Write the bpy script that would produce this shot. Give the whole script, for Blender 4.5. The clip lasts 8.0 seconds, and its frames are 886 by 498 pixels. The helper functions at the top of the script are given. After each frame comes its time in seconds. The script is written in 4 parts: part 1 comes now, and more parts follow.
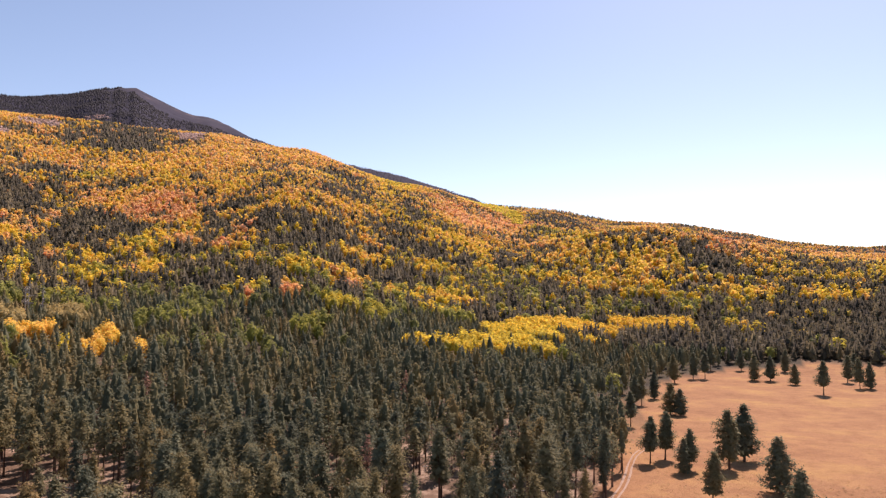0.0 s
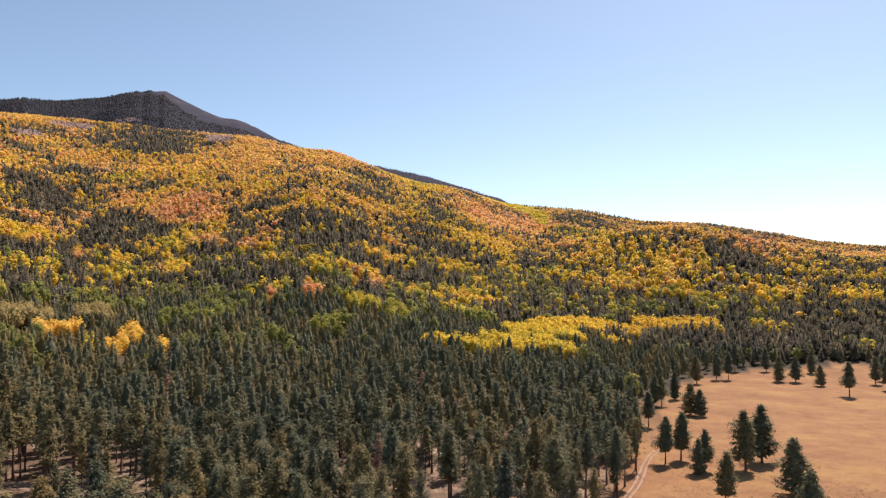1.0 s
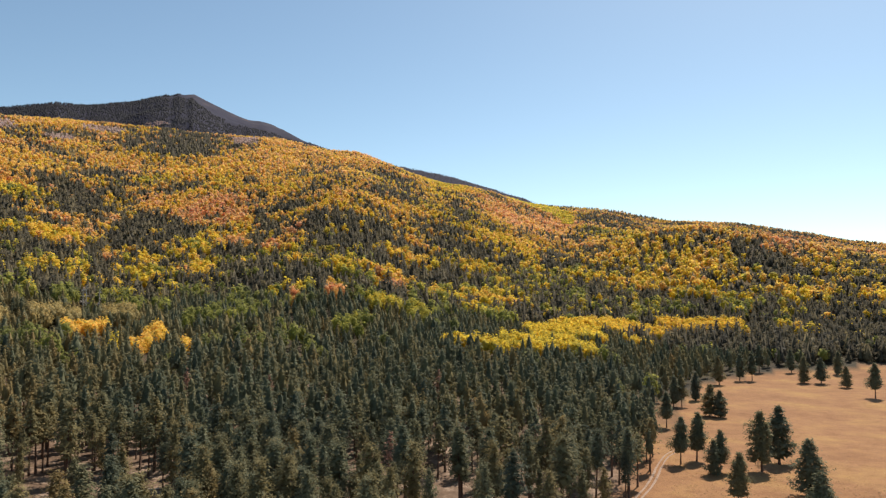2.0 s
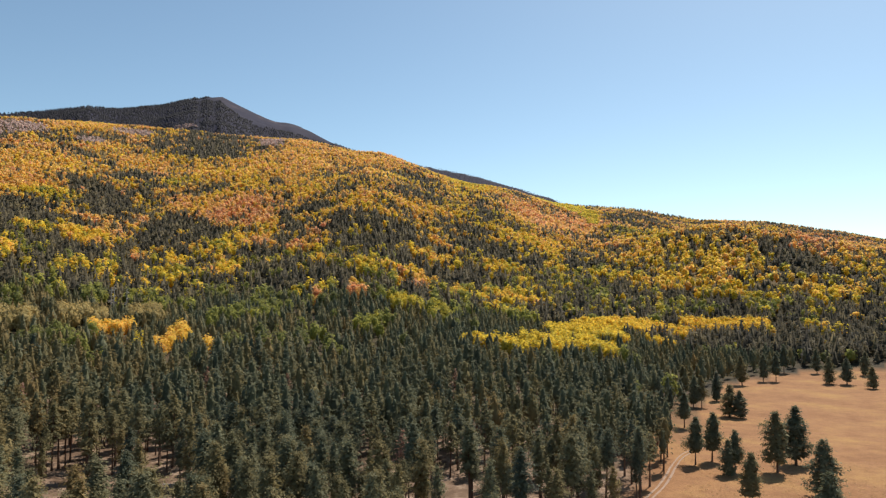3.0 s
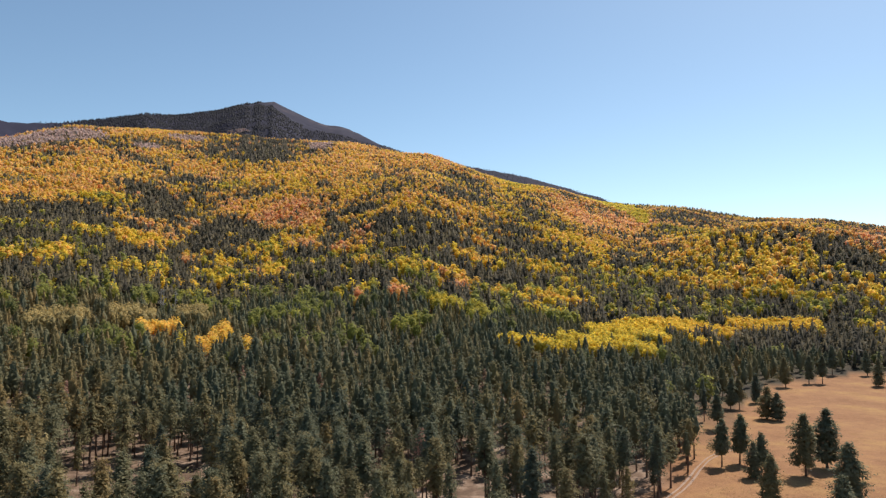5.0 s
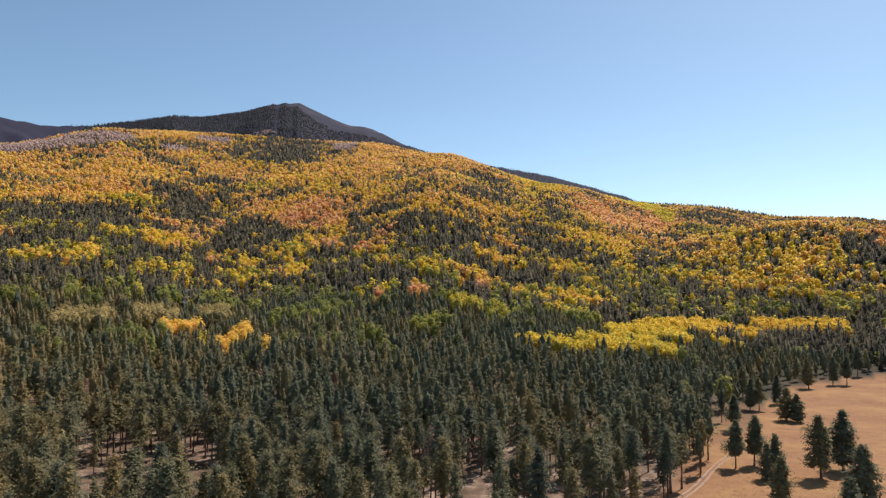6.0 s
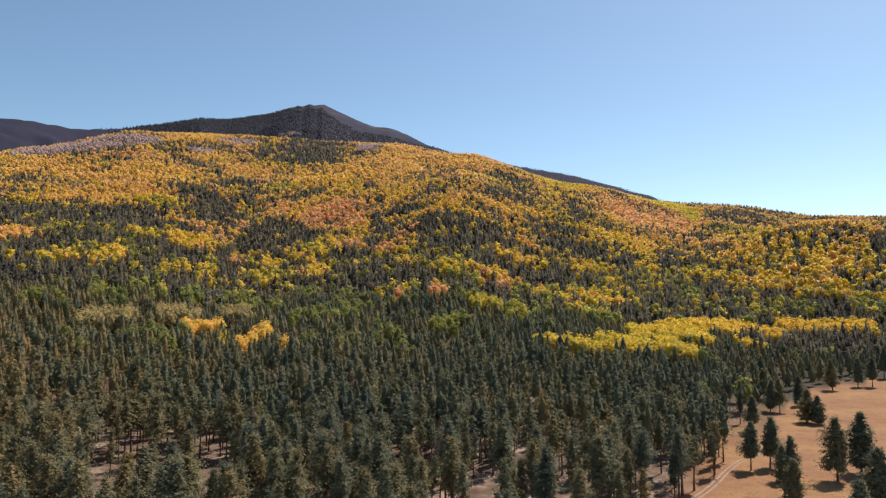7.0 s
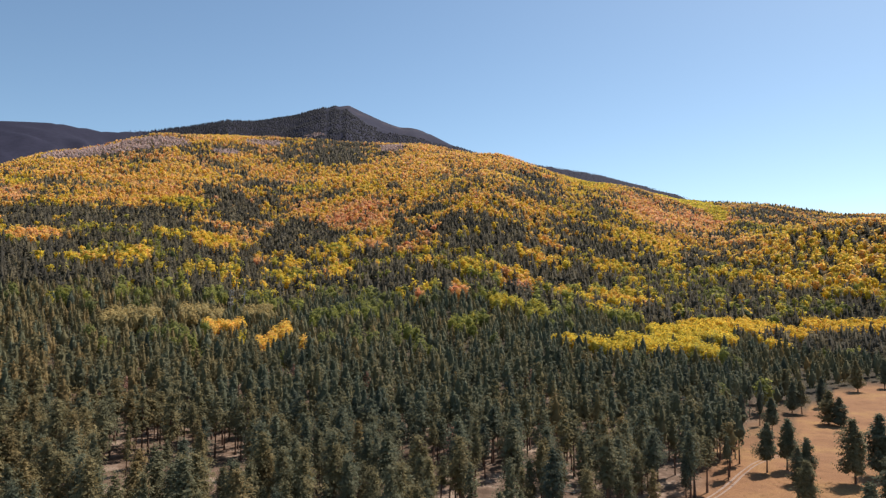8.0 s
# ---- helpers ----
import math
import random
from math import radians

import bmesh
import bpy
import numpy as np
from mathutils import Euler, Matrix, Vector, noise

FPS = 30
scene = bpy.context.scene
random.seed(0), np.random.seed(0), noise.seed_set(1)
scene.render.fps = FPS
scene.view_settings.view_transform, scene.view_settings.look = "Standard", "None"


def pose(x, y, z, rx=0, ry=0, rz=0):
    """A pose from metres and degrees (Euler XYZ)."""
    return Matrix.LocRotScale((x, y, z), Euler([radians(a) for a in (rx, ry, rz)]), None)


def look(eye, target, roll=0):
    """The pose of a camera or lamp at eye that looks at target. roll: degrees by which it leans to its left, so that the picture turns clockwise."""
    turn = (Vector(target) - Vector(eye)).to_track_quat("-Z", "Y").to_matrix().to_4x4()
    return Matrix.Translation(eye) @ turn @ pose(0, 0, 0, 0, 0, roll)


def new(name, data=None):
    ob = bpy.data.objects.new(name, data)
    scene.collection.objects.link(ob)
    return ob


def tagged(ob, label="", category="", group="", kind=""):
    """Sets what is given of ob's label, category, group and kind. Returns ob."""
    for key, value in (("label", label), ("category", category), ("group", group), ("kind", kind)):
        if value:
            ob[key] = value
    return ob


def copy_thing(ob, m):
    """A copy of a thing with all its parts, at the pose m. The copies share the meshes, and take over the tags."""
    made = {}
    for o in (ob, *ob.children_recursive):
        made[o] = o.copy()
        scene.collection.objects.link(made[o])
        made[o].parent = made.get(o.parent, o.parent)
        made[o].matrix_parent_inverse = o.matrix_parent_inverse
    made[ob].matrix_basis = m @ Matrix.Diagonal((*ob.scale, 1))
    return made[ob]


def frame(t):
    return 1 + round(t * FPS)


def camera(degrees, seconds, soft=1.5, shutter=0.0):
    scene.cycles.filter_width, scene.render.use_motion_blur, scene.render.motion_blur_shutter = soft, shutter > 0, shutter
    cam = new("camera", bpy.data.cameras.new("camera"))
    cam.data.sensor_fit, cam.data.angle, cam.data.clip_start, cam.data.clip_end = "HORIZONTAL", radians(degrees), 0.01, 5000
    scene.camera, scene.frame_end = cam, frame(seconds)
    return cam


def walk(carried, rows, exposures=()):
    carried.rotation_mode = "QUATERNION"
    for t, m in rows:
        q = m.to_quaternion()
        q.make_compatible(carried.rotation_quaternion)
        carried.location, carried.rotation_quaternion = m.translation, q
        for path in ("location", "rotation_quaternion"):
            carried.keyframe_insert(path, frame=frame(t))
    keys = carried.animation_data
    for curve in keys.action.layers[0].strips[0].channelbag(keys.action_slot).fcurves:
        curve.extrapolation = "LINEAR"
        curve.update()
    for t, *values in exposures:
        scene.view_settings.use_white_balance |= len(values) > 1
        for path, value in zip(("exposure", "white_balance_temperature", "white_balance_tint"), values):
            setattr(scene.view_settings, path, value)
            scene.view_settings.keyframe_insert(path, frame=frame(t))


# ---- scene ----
import itertools

# ---------------------------------------------------------------- camera
cam = camera(62.0, 8.0, soft=1.3)
# seconds, eye x y z, yaw to the left, pitch up, roll
FLIGHT = [
    (0.0, 0.00, 0.00, 58.03, -0.000, 3.378, 0.000),
    (0.5, 2.40, -0.25, 57.77, 1.031, 3.412, 0.008),
    (1.0, 4.69, -0.74, 57.61, 2.071, 3.412, 0.003),
    (1.5, 6.89, -1.32, 57.48, 3.082, 3.438, -0.011),
    (3.0, 13.82, -3.69, 57.26, 6.171, 3.457, -0.056),
    (3.5, 16.34, -4.41, 57.28, 7.165, 3.458, -0.103),
    (4.0, 18.98, -4.92, 57.32, 8.177, 3.465, -0.096),
    (4.5, 21.45, -5.39, 57.36, 9.141, 3.497, -0.166),
    (6.0, 28.91, -6.13, 57.45, 12.091, 3.498, -0.202),
    (6.5, 31.21, -6.19, 57.45, 13.061, 3.518, -0.215),
    (7.0, 33.39, -6.02, 57.44, 14.023, 3.532, -0.209),
    (7.5, 35.67, -5.75, 57.44, 15.012, 3.537, -0.259),
    (8.0, 37.96, -5.42, 57.50, 16.006, 3.537, -0.251),
]


def drone(x, y, z, yaw, pitch, roll):
    return pose(x, y, z, 0, 0, yaw) @ pose(0, 0, 0, 90 + pitch) @ pose(0, 0, 0, 0, 0, roll)


walk(cam, [(t, drone(*row)) for t, *row in FLIGHT],
     exposures=[(0.0, 0.58, 7150, 20), (0.7, 0.53, 7050, 15), (1.4, 0.41, 6900, 1), (3.0, 0.31, 6750, -3), (4.5, 0.29, 6550, -1), (8.0, 0.25, 6380, 1)])

# ---------------------------------------------------------------- world and sun
SUN_AZ, SUN_EL = 26.0, 50.0          # degrees to the right of +y, and up
world = bpy.data.worlds.new("sky")
scene.world = world
world.use_nodes = True
wn = world.node_tree
sky = wn.nodes.new("ShaderNodeTexSky")
sky.sky_type = "NISHITA"
sky.sun_disc = False
sky.sun_elevation, sky.sun_rotation = radians(SUN_EL), radians(SUN_AZ)
sky.altitude, sky.air_density, sky.dust_density, sky.ozone_density = 2400, 1.0, 2.8, 0.65
wn.links.new(sky.outputs[0], wn.nodes["Background"].inputs[0])
wn.nodes["Background"].inputs[1].default_value = 0.118

sun_data = bpy.data.lights.new("sun", "SUN")
sun_data.energy, sun_data.angle, sun_data.color = 5.0, radians(0.53), (1.0, 0.87, 0.86)
sun = new("sun", sun_data)
a, e = radians(SUN_AZ), radians(SUN_EL)
toward = Vector((math.sin(a) * math.cos(e), math.cos(a) * math.cos(e), math.sin(e)))
sun.matrix_world = look(toward * 400, (0, 0, 0))


# ---------------------------------------------------------------- noise and terrain
def lattice(ix, iy, seed):
    h = (ix * 374761393 + iy * 668265263 + seed * 1274126177) & 0x7FFFFFFF
    h = ((h ^ (h >> 13)) * 1103515245) & 0x7FFFFFFF
    return ((h ^ (h >> 16)) & 0xFFFF) / 65535.0


def value_noise(x, y, size, seed=0):
    """Smooth noise from 0 to 1 with lumps of about that many metres."""
    x, y = np.asarray(x, float) / size, np.asarray(y, float) / size
    ix, iy = np.floor(x).astype(np.int64), np.floor(y).astype(np.int64)
    fx, fy = x - ix, y - iy
    fx, fy = fx * fx * (3 - 2 * fx), fy * fy * (3 - 2 * fy)
    top = lattice(ix, iy, seed) * (1 - fx) + lattice(ix + 1, iy, seed) * fx
    low = lattice(ix, iy + 1, seed) * (1 - fx) + lattice(ix + 1, iy + 1, seed) * fx
    return top * (1 - fy) + low * fy


def fractal(x, y, size, seed=0, octaves=3):
    total, weight, norm = 0, 1.0, 0
    for k in range(octaves):
        total = total + weight * value_noise(x, y, size / 2 ** k, seed + 17 * k)
        norm, weight = norm + weight, weight * 0.5
    return total / norm


# Height of the ground over the meadow, by bearing (degrees to the right of +y) and distance from the start.
BEARINGS = np.array([-50.0, -43, -36, -27, -18, -11, -3, 6, 15, 30])
REACH = np.array([0.0, 250, 450, 650, 850, 1100, 1350, 1700, 2200, 2800])
HEIGHTS = np.array([
    [0, 12, 32, 60, 100, 160, 215, 285, 340, 250],
    [0, 11, 30, 58, 101, 164, 228, 318, 444, 425],
    [0, 9, 28, 56, 102, 168, 240, 350, 515, 595],
    [0, 6, 25, 42, 78, 145, 212, 325, 510, 618],
    [0, 4, 26, 46, 88, 153, 235, 350, 507, 596],
    [0, 2, 16, 50, 100, 178, 250, 342, 470, 532],
    [0, 1, 20, 33, 66, 130, 195, 278, 376, 423],
    [0, 0, 10, 20, 42, 88, 130, 192, 288, 386],
    [0, -1, -3, 1, 26, 86, 162, 158, 228, 310],
    [0, -1, -3, 0, 20, 68, 102, 106, 145, 195],
])
# Crest of the mountain behind: bearing, slope of the sight line to it, distance.
CREST = np.array([(-62, .170, 3500), (-46.9, .2084, 3500), (-43.9, .2123, 3500), (-40.3, .2063, 3600), (-37.7, .2109, 3700), (-35.4, .2183, 3850), (-32.1, .2319, 3700),
                  (-30.1, .2324, 4000), (-27.12, .2425, 4190), (-26.05, .2487, 4230), (-24.93, .2551, 4280), (-24.54, .2546, 4300), (-23.98, .2586, 4300), (-23.44, .2576, 4300), (-23.01, .2606, 4300), (-22.05, .2527, 4300), (-21.02, .2449, 4300), (-20.13, .2373, 4280), (-18.79, .2299, 4250), (-17.76, .2292, 4220), (-17.0, .2245, 4200), (-15.97, .2163, 4130), (-14.8, .206, 4000), (-13.4, .1979, 3870), (-10.3, .1828, 3580), (-6.3, .1708, 3300), (-3.3, .1597, 3200), (-0.4, .1439, 3200),
                  (2.5, .1281, 3150), (4.5, .1130, 3120), (6.5, .098, 3100), (12, .070, 3100), (36, .04, 3100)])


def smooth_rows(q, knots):
    """Indices and weights of a Catmull-Rom curve through uneven knots, flattened by limits at the ends."""
    k = np.clip(np.searchsorted(knots, q, side="right") - 1, 0, len(knots) - 2)
    f = np.clip((q - knots[k]) / (knots[k + 1] - knots[k]), 0, 1)
    return k, f


def table_height(az, r):
    ka, fa = smooth_rows(np.clip(az, BEARINGS[0], BEARINGS[-1]), BEARINGS)
    kr, fr = smooth_rows(np.clip(r, 0, REACH[-1]), REACH)
    fa = fa * fa * (3 - 2 * fa) * 0.6 + fa * 0.4
    slopes = np.gradient(HEIGHTS, REACH, axis=1)

    def along(row):
        h0, h1 = HEIGHTS[row, kr], HEIGHTS[row, kr + 1]
        d = REACH[kr + 1] - REACH[kr]
        m0, m1 = slopes[row, kr] * d, slopes[row, kr + 1] * d
        return (2 * fr**3 - 3 * fr**2 + 1) * h0 + (fr**3 - 2 * fr**2 + fr) * m0 + (3 * fr**2 - 2 * fr**3) * h1 + (fr**3 - fr**2) * m1

    return along(ka) * (1 - fa) + along(ka + 1) * fa


def ground_height(x, y):
    x, y = np.asarray(x, float), np.asarray(y, float)
    r, az = np.hypot(x, y), np.degrees(np.arctan2(x, y))
    fade = np.clip((110 - np.abs(az + 10)) / 40, 0, 1)
    near = table_height(az, r) * fade
    near = near - np.clip(r - 2800, 0, None) * 0.30
    rough = np.clip((r - 550) / 900, 0, 1) * fade
    near = near + rough * ((fractal(x, y, 260, 3) - 0.5) * 26 + (fractal(x, y, 70, 8) - 0.5) * 7)
    near = near + np.clip(r / 400, 0.15, 1) * (fractal(x, y, 45, 5) - 0.5) * 1.6
    rise, far = np.interp(az, CREST[:, 0], CREST[:, 1]), np.interp(az, CREST[:, 0], CREST[:, 2])
    crest = (58 + rise * far) * fade
    front = np.where(r < far, 0.36, 0.5)
    ridges = (fractal(az * 40 + 260 * (fractal(x, y, 500, 29) - 0.5), r * 0.35, 120, 21, 4) - 0.5) * 90 * np.clip(np.abs(r - far) / 500, 0.03, 1)
    back = crest - front * np.abs(r - far) + ridges
    return np.maximum(np.maximum(near, back), -60.0)


# Outline of the dry meadow, in plan.
MEADOW = np.array([(50, 175), (62, 230), (67, 262), (72, 300), (90, 345), (98, 390), (112, 430), (132, 486), (172, 548), (210, 580), (300, 604), (420, 520), (460, 300), (330, 140), (150, 100), (70, 120)], float)


def meadow_depth(x, y):
    """Metres inside the meadow's outline (negative: outside)."""
    x, y = np.asarray(x, float), np.asarray(y, float)
    inside, best = np.zeros(x.shape, bool), np.full(x.shape, 1e9)
    for (ax, ay), (bx, by) in zip(MEADOW, np.roll(MEADOW, -1, 0)):
        cross = ((ay > y) != (by > y)) & (x < (bx - ax) * (y - ay) / (by - ay + 1e-9) + ax)
        inside ^= cross
        t = np.clip(((x - ax) * (bx - ax) + (y - ay) * (by - ay)) / ((bx - ax) ** 2 + (by - ay) ** 2), 0, 1)
        best = np.minimum(best, np.hypot(x - ax - t * (bx - ax), y - ay - t * (by - ay)))
    return np.where(inside, best, -best)


# ---------------------------------------------------------------- materials
def material(name):
    m = bpy.data.materials.new(name)
    m.use_nodes = True
    n = m.node_tree
    return m, n, n.nodes["Principled BSDF"]


def node(n, kind, **values):
    made = n.nodes.new(kind)
    for key, value in values.items():
        made.inputs[key.replace("_", " ")].default_value = value
    return made


def ramp(n, source, stops):
    r = n.nodes.new("ShaderNodeValToRGB")
    while len(r.color_ramp.elements) < len(stops):
        r.color_ramp.elements.new(0.5)
    for el, (at, col) in zip(r.color_ramp.elements, stops):
        el.position, el.color = at, (*col, 1)
    n.links.new(source, r.inputs[0])
    return r.outputs[0]


def foliage(name, stops, through_light=0.4, speckle=0.32, own=0.0):
    """Leaves or needles: the hue goes by each tree's own tint, light passes through in part."""
    m, n, b = material(name)
    tint = n.nodes.new("ShaderNodeAttribute")
    tint.attribute_name = "tint"
    info, geo = n.nodes.new("ShaderNodeObjectInfo"), n.nodes.new("ShaderNodeNewGeometry")
    add = n.nodes.new("ShaderNodeMath")
    add.operation = "ADD"
    n.links.new(tint.outputs["Fac"], add.inputs[0])
    jitter = n.nodes.new("ShaderNodeMath")
    jitter.operation = "MULTIPLY_ADD"
    jitter.inputs[1].default_value, jitter.inputs[2].default_value = 0.08, -0.04
    n.links.new(geo.outputs["Random Per Island"], jitter.inputs[0])
    n.links.new(jitter.outputs[0], add.inputs[1])
    each = n.nodes.new("ShaderNodeMath")
    each.operation = "MULTIPLY_ADD"
    each.inputs[1].default_value = own
    n.links.new(info.outputs["Random"], each.inputs[0])
    n.links.new(add.outputs[0], each.inputs[2])
    col = ramp(n, each.outputs[0], stops)
    value = n.nodes.new("ShaderNodeHueSaturation")
    vary = n.nodes.new("ShaderNodeMath")
    vary.operation = "MULTIPLY_ADD"
    vary.inputs[1].default_value, vary.inputs[2].default_value = speckle, 1.0 - speckle / 2
    n.links.new(geo.outputs["Random Per Island"], vary.inputs[0])
    n.links.new(vary.outputs[0], value.inputs["Value"])
    n.links.new(col, value.inputs["Color"])
    col = value.outputs[0]
    n.links.new(col, b.inputs["Base Color"])
    b.inputs["Roughness"].default_value = 0.75
    b.inputs["Specular IOR Level"].default_value = 0.1
    glow = n.nodes.new("ShaderNodeBsdfTranslucent")
    n.links.new(col, glow.inputs[0])
    mix = n.nodes.new("ShaderNodeMixShader")
    mix.inputs[0].default_value = through_light
    n.links.new(b.outputs[0], mix.inputs[1])
    n.links.new(glow.outputs[0], mix.inputs[2])
    n.links.new(mix.outputs[0], n.nodes["Material Output"].inputs[0])
    return m


def bark(name, dark, light):
    m, n, b = material(name)
    tex = node(n, "ShaderNodeTexNoise", Scale=3.0, Detail=6.0)
    co = n.nodes.new("ShaderNodeTexCoord")
    stretch = n.nodes.new("ShaderNodeMapping")
    stretch.inputs["Scale"].default_value = (1, 1, 0.25)
    n.links.new(co.outputs["Object"], stretch.inputs[0])
    n.links.new(stretch.outputs[0], tex.inputs["Vector"])
    n.links.new(ramp(n, tex.outputs[0], [(0.3, dark), (0.7, light)]), b.inputs["Base Color"])
    bump = node(n, "ShaderNodeBump", Strength=0.6, Distance=0.05)
    n.links.new(tex.outputs[0], bump.inputs["Height"])
    n.links.new(bump.outputs[0], b.inputs["Normal"])
    b.inputs["Roughness"].default_value = 0.9
    return m


NEEDLES = [(0.0, (0.090, 0.104, 0.074)), (0.3, (0.168, 0.174, 0.104)), (0.6, (0.238, 0.196, 0.090)), (0.86, (0.290, 0.208, 0.088))]
PINE = foliage("pine_needles", NEEDLES, 0.41, 0.3)
LONE_PINE = foliage("pine_needles_single", NEEDLES, 0.34, 0.34, 0.40)
FIR = foliage("fir_needles", [(0.0, (0.069, 0.062, 0.047)), (0.6, (0.142, 0.120, 0.073)), (1.0, (0.23, 0.185, 0.095))], 0.36, 0.2)
ASPEN = foliage("aspen_leaves", [(0.0, (0.15, 0.16, 0.078)), (0.25, (0.35, 0.345, 0.085)), (0.43, (0.80, 0.59, 0.068)), (0.68, (0.84, 0.53, 0.16)), (0.88, (0.79, 0.46, 0.26)), (1.0, (0.68, 0.24, 0.075))], 0.55)
# spruce darkened and blued: crown shade and distance haze are in the colour
HAZED_SPRUCE = foliage("hazed_spruce_needles", [(0.0, (0.012, 0.013, 0.018)), (1.0, (0.018, 0.019, 0.025))], 0.15)
OAK = foliage("oak_leaves", [(0.0, (0.25, 0.20, 0.085)), (0.5, (0.40, 0.31, 0.125)), (1.0, (0.50, 0.37, 0.145))], 0.4)
BARE = foliage("bare_twigs", [(0.0, (0.52, 0.38, 0.34)), (1.0, (0.66, 0.48, 0.40))], 0.35)
BARK = bark("pine_bark", (0.06, 0.035, 0.025), (0.20, 0.11, 0.07))
DEAD = bark("weathered_wood", (0.30, 0.26, 0.22), (0.62, 0.56, 0.48))


def ground_material():
    m, n, b = material("dry_ground")
    co = n.nodes.new("ShaderNodeTexCoord").outputs["Object"]

    def layer(scale, detail, stops, rough=0.6):
        t = node(n, "ShaderNodeTexNoise", Scale=scale, Detail=detail, Roughness=rough)
        n.links.new(co, t.inputs["Vector"])
        return ramp(n, t.outputs[0], stops), t.outputs[0]

    def mask(name):
        at = n.nodes.new("ShaderNodeAttribute")
        at.attribute_name = name
        return at.outputs["Fac"]

    def blend(fac, one, two, mode="MIX"):
        x = n.nodes.new("ShaderNodeMix")
        x.data_type, x.blend_type = "RGBA", mode
        if isinstance(fac, float):
            x.inputs[0].default_value = fac
        else:
            n.links.new(fac, x.inputs[0])
        n.links.new(one, x.inputs[6])
        n.links.new(two, x.inputs[7])
        return x.outputs[2]

    grass, _ = layer(0.03, 5, [(0.3, (0.265, 0.134, 0.063)), (0.5, (0.32, 0.168, 0.079)), (0.68, (0.38, 0.220, 0.087))])
    patches, _ = layer(0.16, 6, [(0.36, (0.80, 0.76, 0.74)), (0.52, (1, 1, 1)), (0.68, (1.12, 1.14, 1.02))], 0.7)
    grass = blend(0.75, grass, patches, "MULTIPLY")
    tufts, fine = layer(1.6, 6, [(0.36, (0.55, 0.52, 0.48)), (0.56, (1, 1, 1))], 0.8)
    grass = blend(0.6, grass, tufts, "MULTIPLY")
    litter, _ = layer(0.12, 6, [(0.36, (0.10, 0.065, 0.042)), (0.5, (0.17, 0.112, 0.075)), (0.66, (0.36, 0.265, 0.19))], 0.7)
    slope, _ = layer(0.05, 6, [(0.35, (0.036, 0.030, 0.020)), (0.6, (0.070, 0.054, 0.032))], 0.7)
    # summit rock, with the blue of distance haze put into its greys
    hazed_rock, _ = layer(0.012, 8, [(0.32, (0.021, 0.022, 0.036)), (0.5, (0.037, 0.035, 0.053)), (0.68, (0.13, 0.096, 0.096))], 0.7)
    col = blend(mask("meadow"), litter, grass)
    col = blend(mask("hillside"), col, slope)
    leaves, _ = layer(0.08, 6, [(0.35, (0.16, 0.11, 0.04)), (0.55, (0.38, 0.25, 0.07)), (0.7, (0.46, 0.30, 0.10))], 0.7)
    col = blend(mask("leaf_fall"), col, leaves)
    # far forest floor: purple-blue painted in to stand for distance haze
    hazed_duff, _ = layer(0.05, 6, [(0.35, (0.021, 0.021, 0.037)), (0.65, (0.031, 0.029, 0.050))], 0.7)
    col = blend(mask("hazed_woods"), col, hazed_duff)
    col = blend(mask("hazed_rock"), col, hazed_rock)
    n.links.new(col, b.inputs["Base Color"])
    bump = node(n, "ShaderNodeBump", Strength=0.5, Distance=0.25)
    n.links.new(fine, bump.inputs["Height"])
    n.links.new(bump.outputs[0], b.inputs["Normal"])
    b.inputs["Roughness"].default_value = 0.95
    b.inputs["Specular IOR Level"].default_value = 0.122
    return m


GROUND = ground_material()


# ---------------------------------------------------------------- the ground sheet
def fast_mesh(name, verts, faces, mat, smooth=False, **attributes):
    """A mesh from arrays of places and of equal-sided faces, with values for each place."""
    verts, faces = np.asarray(verts, np.float32), np.asarray(faces, np.int32)
    me = bpy.data.meshes.new(name)
    me.vertices.add(len(verts))
    me.vertices.foreach_set("co", verts.ravel())
    me.loops.add(faces.size)
    me.loops.foreach_set("vertex_index", faces.ravel())
    me.polygons.add(len(faces))
    me.polygons.foreach_set("loop_start", np.arange(0, faces.size, faces.shape[1], dtype=np.int32))
    me.polygons.foreach_set("loop_total", np.full(len(faces), faces.shape[1], np.int32))
    me.update(calc_edges=True)
    if smooth:
        me.polygons.foreach_set("use_smooth", np.ones(len(faces), bool))
    for key, values in attributes.items():
        me.attributes.new(key, "FLOAT", "POINT").data.foreach_set("value", np.asarray(values, np.float32))
    me.materials.append(mat)
    me.update()
    return me


